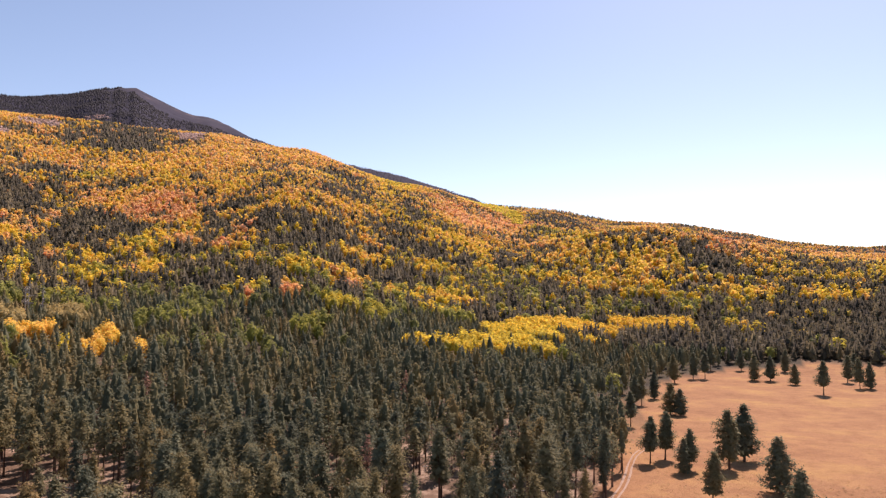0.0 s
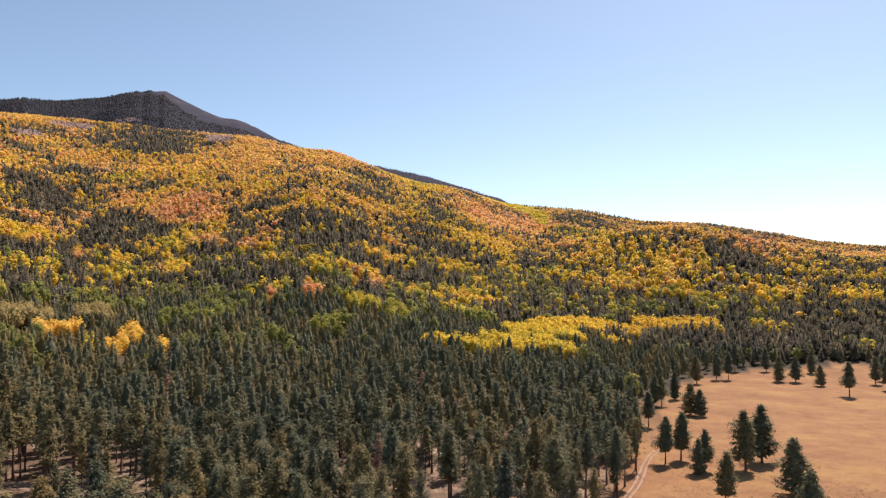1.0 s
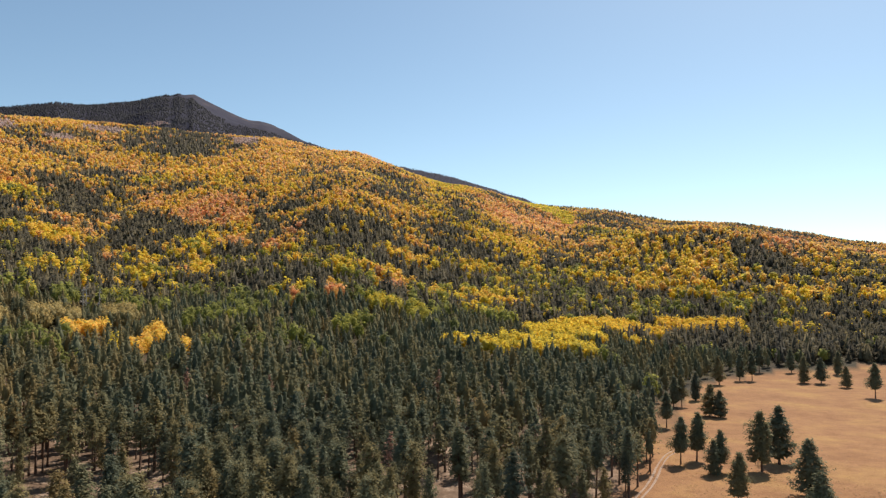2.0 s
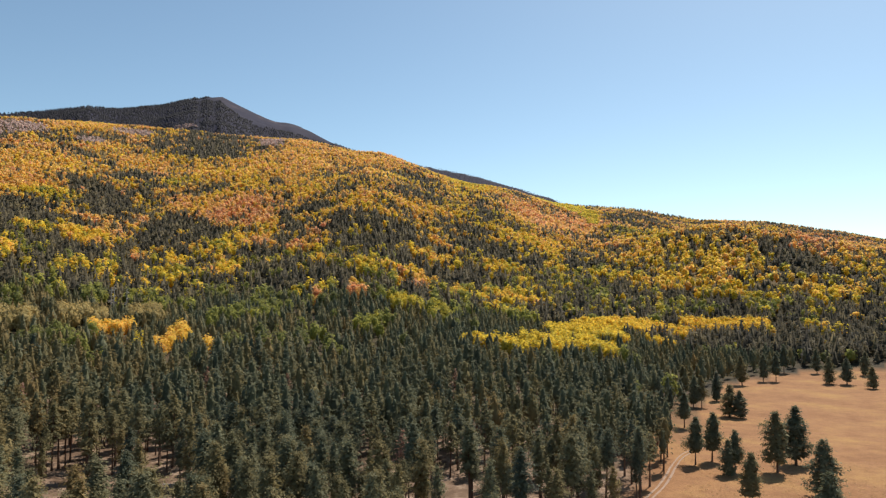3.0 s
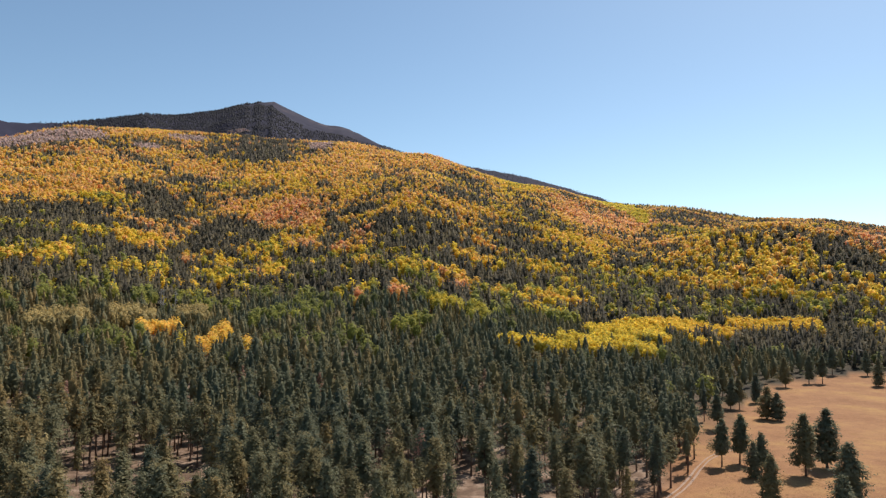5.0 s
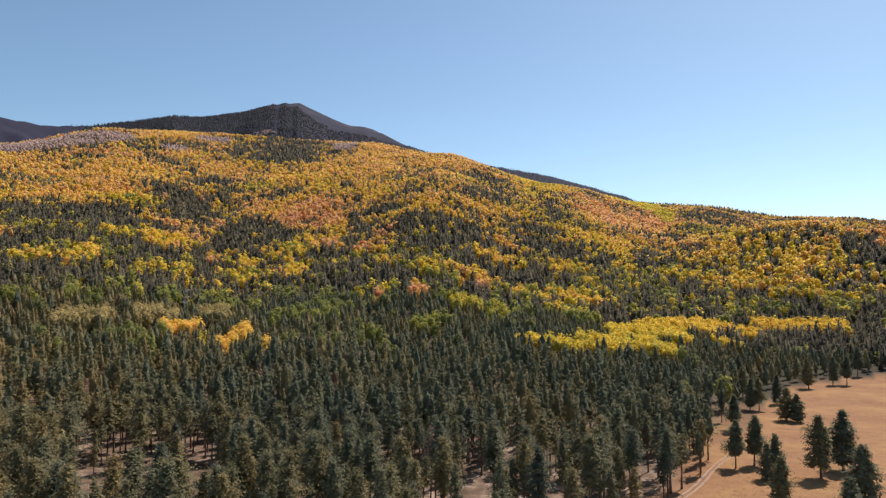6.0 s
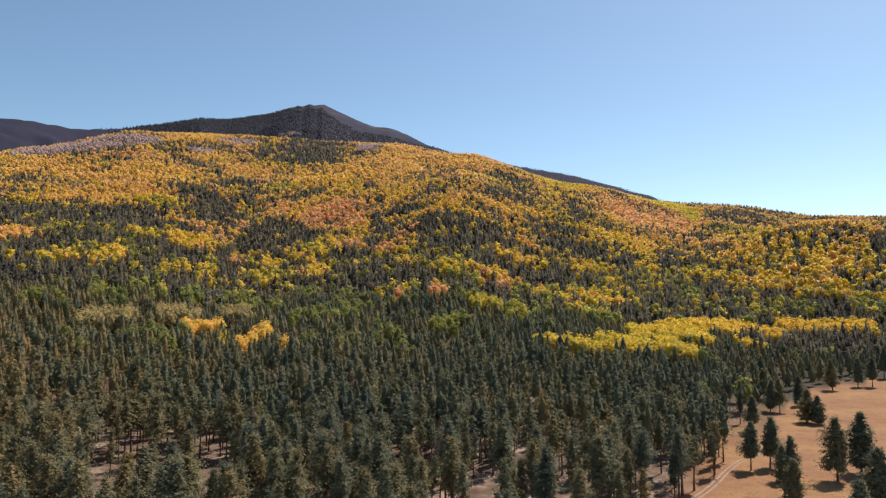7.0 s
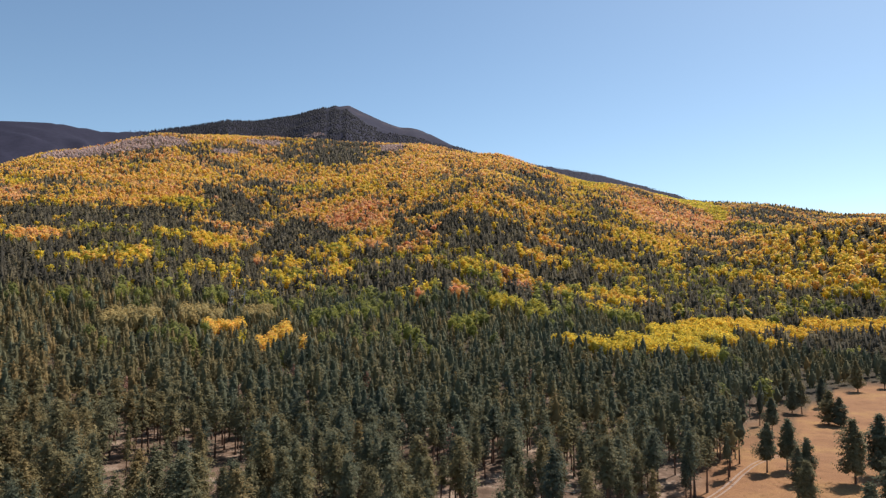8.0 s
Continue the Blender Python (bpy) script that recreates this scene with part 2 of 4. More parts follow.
def build_ground():
    az = np.radians(np.r_[np.arange(-62, 44, 0.36), np.arange(44, 298, 4.0)])
    r = np.r_[0.001, np.geomspace(4, 600, 70), np.arange(625, 2800, 25), np.arange(2800, 4950, 40)]
    A, D = np.meshgrid(az, r)
    x, y = D * np.sin(A) - 6.3, D * np.cos(A) - 9.1
    z = ground_height(x, y)
    rows, cols = x.shape
    i, j = np.meshgrid(np.arange(rows - 1), np.arange(cols), indexing="ij")
    k = (j + 1) % cols
    faces = np.stack([i * cols + j, (i + 1) * cols + j, (i + 1) * cols + k, i * cols + k], -1).reshape(-1, 4)[:, ::-1]
    depth = meadow_depth(x, y) + (fractal(x, y, 18, 40) - 0.5) * 14
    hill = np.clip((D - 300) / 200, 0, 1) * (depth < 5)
    hazed_rock = np.clip((z - 1085 + 140 * np.clip((np.degrees(A) + 23) / 4, -1.2, 1.2)) / 110 + (fractal(x, y, 200, 61) - 0.5) * 1.8, 0, 1)
    # mask of the distant ground that takes the haze-tinted colour
    hazed_woods = np.clip((D - 2350) / 150, 0, 1)
    share, tint = aspen_chance(np.stack([x.ravel(), y.ravel(), z.ravel()], -1))
    fallen = np.clip(share - 0.3, 0, 0.55) * (np.clip((D - 500) / 200, 0, 1) * (1 - hazed_woods)).ravel()
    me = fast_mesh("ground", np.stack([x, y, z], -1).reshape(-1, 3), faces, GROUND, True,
                   meadow=np.clip((depth + 13) / 12 + 0.5, 0, 1).ravel(), hillside=hill.ravel(), hazed_rock=np.where(D > 3300, hazed_rock, 0).ravel(), hazed_woods=hazed_woods.ravel(), leaf_fall=fallen)
    tagged(new("ground", me), "dry grass meadow and forest floor rising to a mountain", "ground", kind="structure")



# ---------------------------------------------------------------- tree shapes
def rng(seed):
    return np.random.default_rng(seed)


def leaf_cloud(g, centres, size, per, outward, facing=0.9, slim=1.0, loose=0.36, leaf=1.0):
    """Small loose triangles round each centre, facing more or less outward: needle tufts or leaf clumps."""
    n = len(centres) * per
    c = np.repeat(centres, per, 0) + g.normal(0, loose, (n, 3)) * np.repeat(size, per)[:, None] * (1, 1, 0.75)
    s = np.repeat(size, per)[:, None] * g.uniform(0.65, 1.3, (n, 1)) * leaf
    o = np.repeat(outward, per, 0)
    o = o / (np.linalg.norm(o, axis=1, keepdims=True) + 1e-9)
    nrm = o * facing + g.normal(0, 0.30, (n, 3)) + (0, 0, 0.35)
    nrm /= np.linalg.norm(nrm, axis=1, keepdims=True)
    u = np.cross(nrm, g.normal(size=(n, 3)))
    u /= np.linalg.norm(u, axis=1, keepdims=True) + 1e-9
    w = np.cross(nrm, u)
    v = np.stack([c - u * s * 0.55 * slim - w * s * 0.35, c + u * s * 0.55 * slim - w * s * 0.30, c + w * s * 0.62], 1).reshape(-1, 3)
    return v, np.arange(3 * n).reshape(-1, 3)


def tube(points, radii, sides):
    """A tapered tube along a line, open at the ends, in triangles."""
    points = np.asarray(points, float)
    ang = np.arange(sides) * 2 * np.pi / sides
    d = points[-1] - points[0]
    d /= np.linalg.norm(d)
    side = np.cross(d, (0.3, 1, 0.2))
    side /= np.linalg.norm(side)
    up = np.cross(d, side)
    v = np.concatenate([p + r * (np.cos(ang)[:, None] * side + np.sin(ang)[:, None] * up) for p, r in zip(points, radii)])
    f = []
    for k in range(len(points) - 1):
        for s in range(sides):
            a0, b0 = k * sides + s, k * sides + (s + 1) % sides
            f += [(a0, b0, b0 + sides), (a0, b0 + sides, a0 + sides)]
    return v, np.array(f)


def joined(pieces):
    vs, fs, at = [], [], 0
    for v, f in pieces:
        vs.append(v)
        fs.append(np.asarray(f) + at)
        at += len(v)
    return np.concatenate(vs), np.concatenate(fs)


def pine_shape(seed, whorls, arms, tufts, per, bare=0.33, spread=0.16, blunt=0.5, size=0.05, sides=6, limbs=2, rings=6, body=0.58, slim=0.7, leaf=1.0):
    """A ponderosa pine one metre high: trunk with limbs, and crown of needle tufts round a lumpy dense body."""
    g = rng(seed)
    lean = g.normal(0, 0.010, 2)
    hs = np.linspace(0, 0.97, 6 if limbs else 3)
    line = np.stack([lean[0] * hs * 2, lean[1] * hs * 2, hs], -1)
    wood = [tube(line, np.interp(hs, [0, 0.05, 1], [0.021, 0.0155, 0.002]), sides)]
    lop = g.uniform(0, 2 * np.pi)
    waves = g.uniform(9, 19)

    def girth(k):
        lobe = 1 + 0.20 * math.sin(k * waves + lop)
        return spread * min(1.0, 0.5 + k / 0.28) * (1 - k ** (0.95 + 1.2 * blunt)) * lobe + 0.008

    centres, sizes, outs = [], [], []
    for h in np.linspace(bare, 0.985, whorls):
        k = (h - bare) / (1 - bare)
        wide = girth(k) * (1 + g.normal(0, 0.08))
        for arm in range(max(2, int(round(arms * (0.35 + 0.65 * wide / spread))))):
            if g.random() < 0.14:
                continue
            ang = g.uniform(0, 2 * np.pi)
            reach = wide * g.uniform(0.8, 1.05) * (1 + 0.24 * math.cos(ang - lop))
            root = np.array([lean[0] * h * 2, lean[1] * h * 2, h + g.normal(0, 0.010)])
            tip = root + np.array([math.cos(ang) * reach, math.sin(ang) * reach, reach * g.uniform(-0.2, 0.25)])
            if arm < limbs and k < 0.75:
                wood.append(tube([root, tip], [0.0045, 0.0012], 3))
            for q in np.linspace(0.42, 1.0, tufts) if tufts > 1 else (0.92,):
                centres.append(root + (tip - root) * q + g.normal(0, 0.006, 3))
                sizes.append(size * (0.75 + 0.5 * g.random()))
                outs.append((math.cos(ang), math.sin(ang), 0.25 + 0.8 * k))
    for _ in range(limbs):
        h = g.uniform(bare * 0.45, bare)
        ang = g.uniform(0, 2 * np.pi)
        wood.append(tube([(0, 0, h), (math.cos(ang) * 0.07, math.sin(ang) * 0.07, h - 0.01)], [0.003, 0.001], 3))
    # dense inner boughs
    n = 2 * max(5, rings) * (rings - 1) if limbs else 4 * rings
    k = (np.arange(n) + g.random(n)) / n * 0.97
    turn = np.arange(n) * 2.39996 + lop
    wide = np.array([girth(q) for q in k]) * body * g.uniform(0.25, 1.0, n)
    h = bare + k * (1 - bare)
    inner = np.stack([lean[0] * h * 2 + np.cos(turn) * wide, lean[1] * h * 2 + np.sin(turn) * wide, h], -1)
    large = size * 1.55 * min(1.0, leaf * 1.35)
    dense = leaf_cloud(g, inner, np.full(n, large) * np.interp(k, [0, 0.7, 1], [1, 0.9, 0.5]), 1 if leaf == 1 else 2, np.stack([np.cos(turn), np.sin(turn), 0.3 + 0.5 * k], -1), 0.8, 0.85)
    if not limbs:
        # far trees: a ragged dense core up to the tip
        m, bv, bf = 5, [], []
        for i, k in enumerate(np.linspace(0.0, 0.88, rings)):
            h = bare + k * (1 - bare)
            for q in range(m):
                ang = (q + 0.5 * (i % 2)) * 2 * np.pi / m
                rad = girth(k) * body * (0.5 if i == 0 else 1) * g.uniform(0.6, 1.3)
                bv.append((lean[0] * h * 2 + math.cos(ang) * rad, lean[1] * h * 2 + math.sin(ang) * rad, h + g.normal(0, 0.015)))
        bv.append((lean[0] * 2, lean[1] * 2, 0.96))
        for i, q in itertools.product(range(rings - 1), range(m)):
            a0, b0 = i * m + q, i * m + (q + 1) % m
            bf += [(a0, b0, b0 + m), (a0, b0 + m, a0 + m)]
        bf += [((rings - 1) * m + q, (rings - 1) * m + (q + 1) % m, rings * m) for q in range(m)]
        dense = joined([dense, (np.array(bv), np.array(bf))])
    cloud = leaf_cloud(g, np.array(centres), np.array(sizes), per, np.array(outs), 0.75, slim, 0.36, leaf)
    return joined(wood), joined([cloud, dense])


def far_conifer(seed, tiers, sides, bare=0.12, wide=0.17):
    """A distant conifer one metre high: ragged drooping skirts round a stem."""
    g = rng(seed)
    v, f = [], []
    for t in range(tiers):
        z0, z1 = bare + (0.9 - bare) * t / tiers, min(1.0, bare + (1 - bare) * (t + 1.5) / tiers)
        r = wide * (1 - t / (tiers + 0.3)) ** 0.8
        at = len(v)
        v.append((g.normal(0, 0.01), g.normal(0, 0.01), z1))
        off = g.uniform(0, 6.28)
        for s in range(sides):
            q = r * g.uniform(0.6, 1.2)
            v.append((q * math.cos(off + s * 6.283 / sides), q * math.sin(off + s * 6.283 / sides), z0 + g.normal(0, 0.03)))
        for s in range(sides):
            f.append((at, at + 1 + s, at + 1 + (s + 1) % sides))
    return np.array(v), np.array(f)


def fir_crown(seed, clumps, per, size, wide=0.2, bare=0.1):
    """A distant conifer one metre high: boughs in a ragged cone."""
    g = rng(seed)
    h = bare + (0.93 - bare) * (np.arange(clumps) + g.uniform(0.1, 0.9, clumps)) / clumps
    turn = np.arange(clumps) * 2.39996 + g.uniform(0, 6)
    reach = wide * np.clip(1 - h, 0, 1) ** 0.55 * g.uniform(0.5, 1.0, clumps)
    c = np.stack([np.cos(turn) * reach, np.sin(turn) * reach, h], -1)
    out = np.stack([np.cos(turn), np.sin(turn), 0.3 + 0.6 * h], -1)
    return leaf_cloud(g, c, size * (1.25 - 0.75 * h), per, out, 0.8)


def leafy_mass(g, rings, sides, low, high, wide, rough=0.4):
    """The dense inside of a crown: a closed, uneven lump, wider above its middle."""
    v = [(g.normal(0, 0.03), g.normal(0, 0.03), low)]
    for q in range(rings):
        k = (q + 0.7) / (rings + 0.4)
        rad = wide * math.sqrt(max(0.05, 1 - (2 * k - 1.08) ** 2))
        for s in range(sides):
            ang = (s + 0.5 * (q % 2)) * 2 * math.pi / sides
            far = rad * g.uniform(1 - rough, 1 + rough)
            v.append((far * math.cos(ang), far * math.sin(ang), low + (high - low) * (k + g.normal(0, 0.05))))
    v.append((g.normal(0, 0.05), g.normal(0, 0.05), high))
    f, last = [], len(v) - 1
    for s in range(sides):
        f.append((0, 1 + (s + 1) % sides, 1 + s))
        for q in range(rings - 1):
            a0, b0 = 1 + q * sides + s, 1 + q * sides + (s + 1) % sides
            f += [(a0, b0, b0 + sides), (a0, b0 + sides, a0 + sides)]
        f.append((last, 1 + (rings - 1) * sides + s, 1 + (rings - 1) * sides + (s + 1) % sides))
    return np.array(v), np.array(f)


def aspen_crown(seed, clumps, per, size, low=0.25, wide=0.33, rings=2, sides=5):
    """An aspen crown, tree one metre high: clumps of leaves in an uneven oval round a dense mass."""
    g = rng(seed)
    k = np.arange(clumps) + 0.5
    up = 1 - 1.6 * k / clumps
    turn = k * 2.39996 + g.uniform(0, 6)
    flat = np.sqrt(np.clip(1 - up * up, 0, 1))
    u = np.stack([np.cos(turn) * flat, np.sin(turn) * flat, up], -1)
    c = u * g.uniform(0.62, 1.12, (clumps, 1)) * (wide - size * 0.4, wide - size * 0.4, (0.98 - low) / 2 - size * 0.3)
    c[:, 2] += (0.98 + low) / 2
    mass = leafy_mass(g, rings, sides, low, 0.88, wide * 0.62)
    return joined([leaf_cloud(g, c, np.full(clumps, size), per, u + (0, 0, 0.15)), mass])


def planted(name, shapes, places, heights, widths, tints, mat, seed=1):
    """One mesh of many trees: each takes one of the shapes, turned, scaled and tinted by itself."""
    g = rng(seed)
    pick = g.integers(0, len(shapes), len(places))
    turn = g.uniform(0, 2 * np.pi, len(places))
    V, F, T, at = [], [], [], 0
    for k, (v, f) in enumerate(shapes):
        m = np.nonzero(pick == k)[0]
        if not len(m):
            continue
        c, s = np.cos(turn[m])[:, None], np.sin(turn[m])[:, None]
        h, w = heights[m][:, None], widths[m][:, None]
        x = (v[None, :, 0] * c - v[None, :, 1] * s) * w + places[m, 0:1]
        y = (v[None, :, 0] * s + v[None, :, 1] * c) * w + places[m, 1:2]
        z = v[None, :, 2] * h + places[m, 2:3]
        V.append(np.stack([x, y, z], -1).reshape(-1, 3).astype(np.float32))
        F.append((f[None] + (np.arange(len(m)) * len(v))[:, None, None]).reshape(-1, 3) + at)
        T.append(np.repeat(tints[m], len(v)))
        at += len(m) * len(v)
    return fast_mesh(name, np.concatenate(V), np.concatenate(F), mat, tint=np.concatenate(T))


def stand(name, me, label, category="trees"):
    return tagged(new(name, me), label, category, kind="stuff")


# ---------------------------------------------------------------- where trees grow
def scatter(spacing, r0, r1, az0, az1, seed, loose=0.6):
    """Jittered places between two distances and two bearings."""
    g = rng(seed)
    n = int(r1 / spacing) + 2
    i, j = np.meshgrid(np.arange(-n, n), np.arange(-2, n))
    x = (i + 0.5 * (j % 2) + g.uniform(-loose, loose, i.shape)).ravel() * spacing
    y = (j + g.uniform(-loose, loose, i.shape)).ravel() * spacing
    r, az = np.hypot(x, y), np.degrees(np.arctan2(x, y))
    m = (r >= r0) & (r < r1) & (az > az0) & (az < az1)
    x, y = x[m], y[m]
    return np.stack([x, y, ground_height(x, y) - 0.15], -1)


def polar(p):
    return np.hypot(p[:, 0], p[:, 1]), np.degrees(np.arctan2(p[:, 0], p[:, 1]))


GROVES = []
BARE_GROVES = []
OAK_GROVES = []
YELLOW_GROVES = []


def grove(bearing, distance, half_width, half_depth, tint, share=0.92):
    """A patch of aspens: bearing and half width in degrees, distance and half depth in metres, and the share of aspens in it."""
    GROVES.append((bearing, distance, half_width, half_depth, tint, share))


def firs(bearing, distance, half_width, half_depth, share=0.9):
    """A patch of firs, with their share in it."""
    GROVES.append((bearing, distance, half_width, half_depth, -1.0, 1.0 - share))


def bare_grove(*place):
    """A patch of leafless aspens."""
    BARE_GROVES.append(place)


def oak_grove(*place):
    """A thicket of oaks."""
    OAK_GROVES.append(place)


def yellow_belt(*place):
    """A stretch of the solid yellow aspen belt above the pines."""
    YELLOW_GROVES.append(place)


grove(-42.3, 1646, 3.9, 205, 0.64, 0.85)

firs(-42.6, 1502, 2.4, 105, 0.7)
grove(-45.4, 1558, 1.1, 85, 0.4, 0.9)

grove(-45.3, 1296, 1.2, 130, 0.76, 0.85)

grove(-40.2, 1308, 2.9, 95, 0.62, 0.8)

firs(-42.9, 1085, 4.1, 103, 0.85)
grove(-43.3, 925, 2.5, 39, 0.76, 0.9)

firs(-43.5, 819, 3.0, 58, 0.85)
firs(-43.0, 661, 2.7, 69, 0.8)
grove(-38.3, 789, 3.3, 26, 0.46, 0.9)

grove(-41.6, 568, 0.5, 22, 0.36, 0.8)

grove(-40.3, 598, 1.8, 21, 0.22, 0.6)

firs(-37.1, 1898, 0.9, 90, 0.75)
firs(-34.0, 1876, 0.9, 74, 0.75)
grove(-31.6, 2378, 2.3, 322, 0.62)

grove(-35.2, 1583, 4.0, 163, 0.62)

grove(-29.5, 1931, 0.8, 56, 0.5)

firs(-24.3, 1960, 3.7, 123, 0.85)
grove(-28.2, 1777, 3.1, 91, 0.66)

firs(-30.4, 1706, 0.6, 55, 0.75)
grove(-21.7, 1639, 3.3, 191, 0.58)

grove(-25.4, 1549, 1.7, 38, 0.38, 0.8)

grove(-20.6, 1481, 1.0, 88, 0.47)

firs(-22.6, 1472, 0.9, 51, 0.75)
grove(-36.5, 1366, 2.9, 141, 0.68)

grove(-33.6, 1257, 3.2, 65, 0.36, 0.7)

firs(-32.3, 1423, 1.2, 44, 0.75)
firs(-28.1, 1414, 1.9, 138, 0.65)
grove(-21.2, 1235, 3.3, 147, 0.84, 0.9)

grove(-25.5, 1332, 1.2, 72, 0.72, 0.8)

firs(-36.7, 1069, 3.4, 94, 0.88)
firs(-29.9, 1217, 3.8, 53, 0.8)
grove(-30.9, 1098, 1.5, 34, 0.72, 0.85)

grove(-27.9, 1172, 0.9, 30, 0.74, 0.8)

grove(-31.3, 967, 1.8, 55, 0.5, 0.95)

grove(-29.5, 1028, 0.9, 29, 0.74, 0.85)

grove(-36.4, 816, 1.3, 39, 0.47, 0.95)

grove(-35.0, 961, 1.0, 38, 0.42, 0.75)

firs(-33.5, 924, 0.5, 70, 0.85)
firs(-25.4, 1096, 1.7, 184, 0.88)
grove(-22.2, 949, 1.1, 40, 0.38)

grove(-19.5, 968, 1.5, 33, 0.76, 0.85)

firs(-23.1, 1032, 0.6, 36, 0.85)
firs(-23.5, 2150, 3.6, 230, 0.84)
bare_grove(-19.0, 2061, 1.1, 92)
grove(-17.0, 1711, 3.2, 238, 0.67, 0.88)

firs(-13.3, 1705, 1.3, 145, 0.55)
grove(-11.8, 1848, 3.5, 122, 0.68, 0.85)

firs(-7.5, 1679, 2.1, 135, 0.85)
grove(-3.8, 2221, 2.0, 479, 0.4, 0.85)

firs(-6.3, 1485, 1.5, 184, 0.6)
grove(-7.9, 1223, 1.7, 76, 0.6, 0.85)

grove(-12.2, 1143, 1.8, 49, 0.56, 0.9)

firs(-2.0, 1356, 1.0, 182, 0.75)
firs(-3.7, 1493, 1.4, 121, 0.6)
grove(1.3, 1682, 2.7, 253, 0.8, 0.85)

firs(-11.2, 940, 3.9, 94, 0.85)
grove(-15.3, 1004, 1.4, 45, 0.8, 0.7)

grove(-5.8, 1023, 1.2, 28, 0.68, 0.85)

firs(-4.4, 1181, 2.4, 57, 0.75)
grove(1.1, 1235, 2.7, 92, 0.5, 0.95)

grove(-6.1, 912, 2.3, 38, 0.52, 0.9)

firs(0.3, 1033, 2.1, 52, 0.85)
grove(-11.8, 773, 1.4, 31, 0.42, 0.85)

grove(-14.5, 818, 1.4, 25, 0.47, 0.85)

grove(-16.5, 931, 1.9, 27, 0.74, 0.8)

firs(-17.7, 844, 1.4, 48, 0.75)
grove(-8.1, 771, 2.7, 33, 0.52)

grove(-7.4, 734, 1.2, 20, 0.86, 0.6)

firs(-13.6, 578, 3.4, 50, 0.75)
grove(-14.3, 683, 1.0, 21, 0.33, 0.85)

grove(-11.8, 666, 0.8, 31, 1, 0.95)

grove(-14.8, 631, 0.4, 25, 0.97, 0.85)

grove(-10.1, 533, 0.7, 20, 0.3, 0.9)

grove(-8.0, 623, 2.0, 27, 0.38, 0.85)

grove(-5.1, 604, 1.4, 61, 0.32, 0.8)

grove(-4.1, 762, 1.1, 33, 0.46, 0.8)

firs(-2.1, 616, 2.0, 44, 0.8)
grove(0.7, 778, 2.5, 63, 0.45)

grove(0.9, 893, 1.0, 44, 0.44, 0.85)

grove(-1.3, 935, 1.1, 25, 0.48, 0.85)

grove(3.1, 1067, 0.9, 42, 0.5, 0.8)

grove(1.8, 646, 0.7, 39, 0.25, 0.9)

grove(3.3, 888, 0.8, 38, 0.46, 0.6)

firs(-34.4, 692, 2.1, 27, 0.7)
firs(-26.2, 723, 2.0, 26, 0.7)
grove(-36.7, 608, 1.5, 19, 0.21, 0.75)

grove(-34.8, 659, 0.5, 22, 0.27, 0.9)

grove(-33.0, 664, 0.7, 25, 0.26, 0.9)

grove(-30.6, 660, 0.9, 34, 0.2, 0.85)

grove(-28.2, 672, 0.4, 31, 0.24, 0.9)

grove(-26.9, 678, 0.7, 27, 0.2, 0.85)

grove(-25.9, 596, 0.9, 35, 0.17, 0.8)

grove(-24.1, 581, 0.4, 32, 0.26, 0.9)

grove(-18.3, 611, 1.3, 88, 0.16, 0.65)

grove(-21.6, 675, 0.8, 39, 0.18, 0.7)

grove(-34.9, 746, 0.6, 18, 0.36, 0.9)

grove(-37.8, 742, 0.5, 24, 0.34, 0.85)

grove(-33.2, 754, 0.6, 23, 0.44, 0.8)

grove(-29.9, 816, 0.7, 40, 0.35, 0.8)

grove(-28.2, 890, 0.5, 28, 0.8, 0.8)

grove(-25.8, 882, 1.2, 38, 0.45, 0.85)

grove(-26.7, 811, 1.0, 26, 0.42, 0.85)

grove(-24.9, 810, 0.7, 27, 0.33, 0.85)

grove(-22.2, 813, 1.8, 53, 0.42, 0.9)

grove(-23.0, 806, 0.6, 20, 0.7, 0.7)

firs(-19.3, 785, 1.2, 65, 0.75)
grove(-27.0, 411, 0.5, 12, 0.42, 0.9)

oak_grove(-35.7, 509, 2.0, 22)
oak_grove(-31.2, 538, 1.6, 30)
oak_grove(-27.0, 570, 1.2, 35)
oak_grove(-37.1, 498, 1.0, 20)
firs(9.1, 2206, 3.3, 264, 0.85)
grove(8.2, 1810, 1.9, 82, 0.3, 0.6)

grove(4.6, 1818, 1.8, 207, 0.8, 0.88)

grove(10.6, 1556, 1.7, 261, 0.32, 0.85)

grove(3.4, 1252, 1.4, 109, 0.52, 0.85)

firs(4.9, 1209, 1.9, 95, 0.8)
grove(13.7, 1113, 6.1, 183, 0.48, 0.68)

grove(5.0, 908, 2.4, 148, 0.28, 0.5)

firs(14.4, 1253, 1.4, 67, 0.45)
grove(15.5, 1965, 1.2, 629, 0.84, 0.8)

firs(21.1, 2561, 2.5, 139, 0.75)
grove(21.2, 1774, 3.0, 548, 0.87, 0.85)

firs(21.6, 1113, 2.8, 61, 0.6)
grove(21.7, 970, 2.4, 34, 0.46, 0.8)

firs(12.7, 881, 3.5, 30, 0.55)
grove(28.8, 1581, 2.7, 407, 0.5, 0.4)

firs(26.0, 1073, 5.3, 53, 0.7)
grove(27.5, 997, 1.7, 27, 0.45, 0.8)

bare_grove(-36.6, 2032, 2.6, 71)
bare_grove(-31.6, 1959, 1.0, 55)
bare_grove(-28.9, 2166, 1.5, 66)
bare_grove(-25.5, 3222, 1.0, 45)
bare_grove(-39.6, 2000, 5.2, 116)

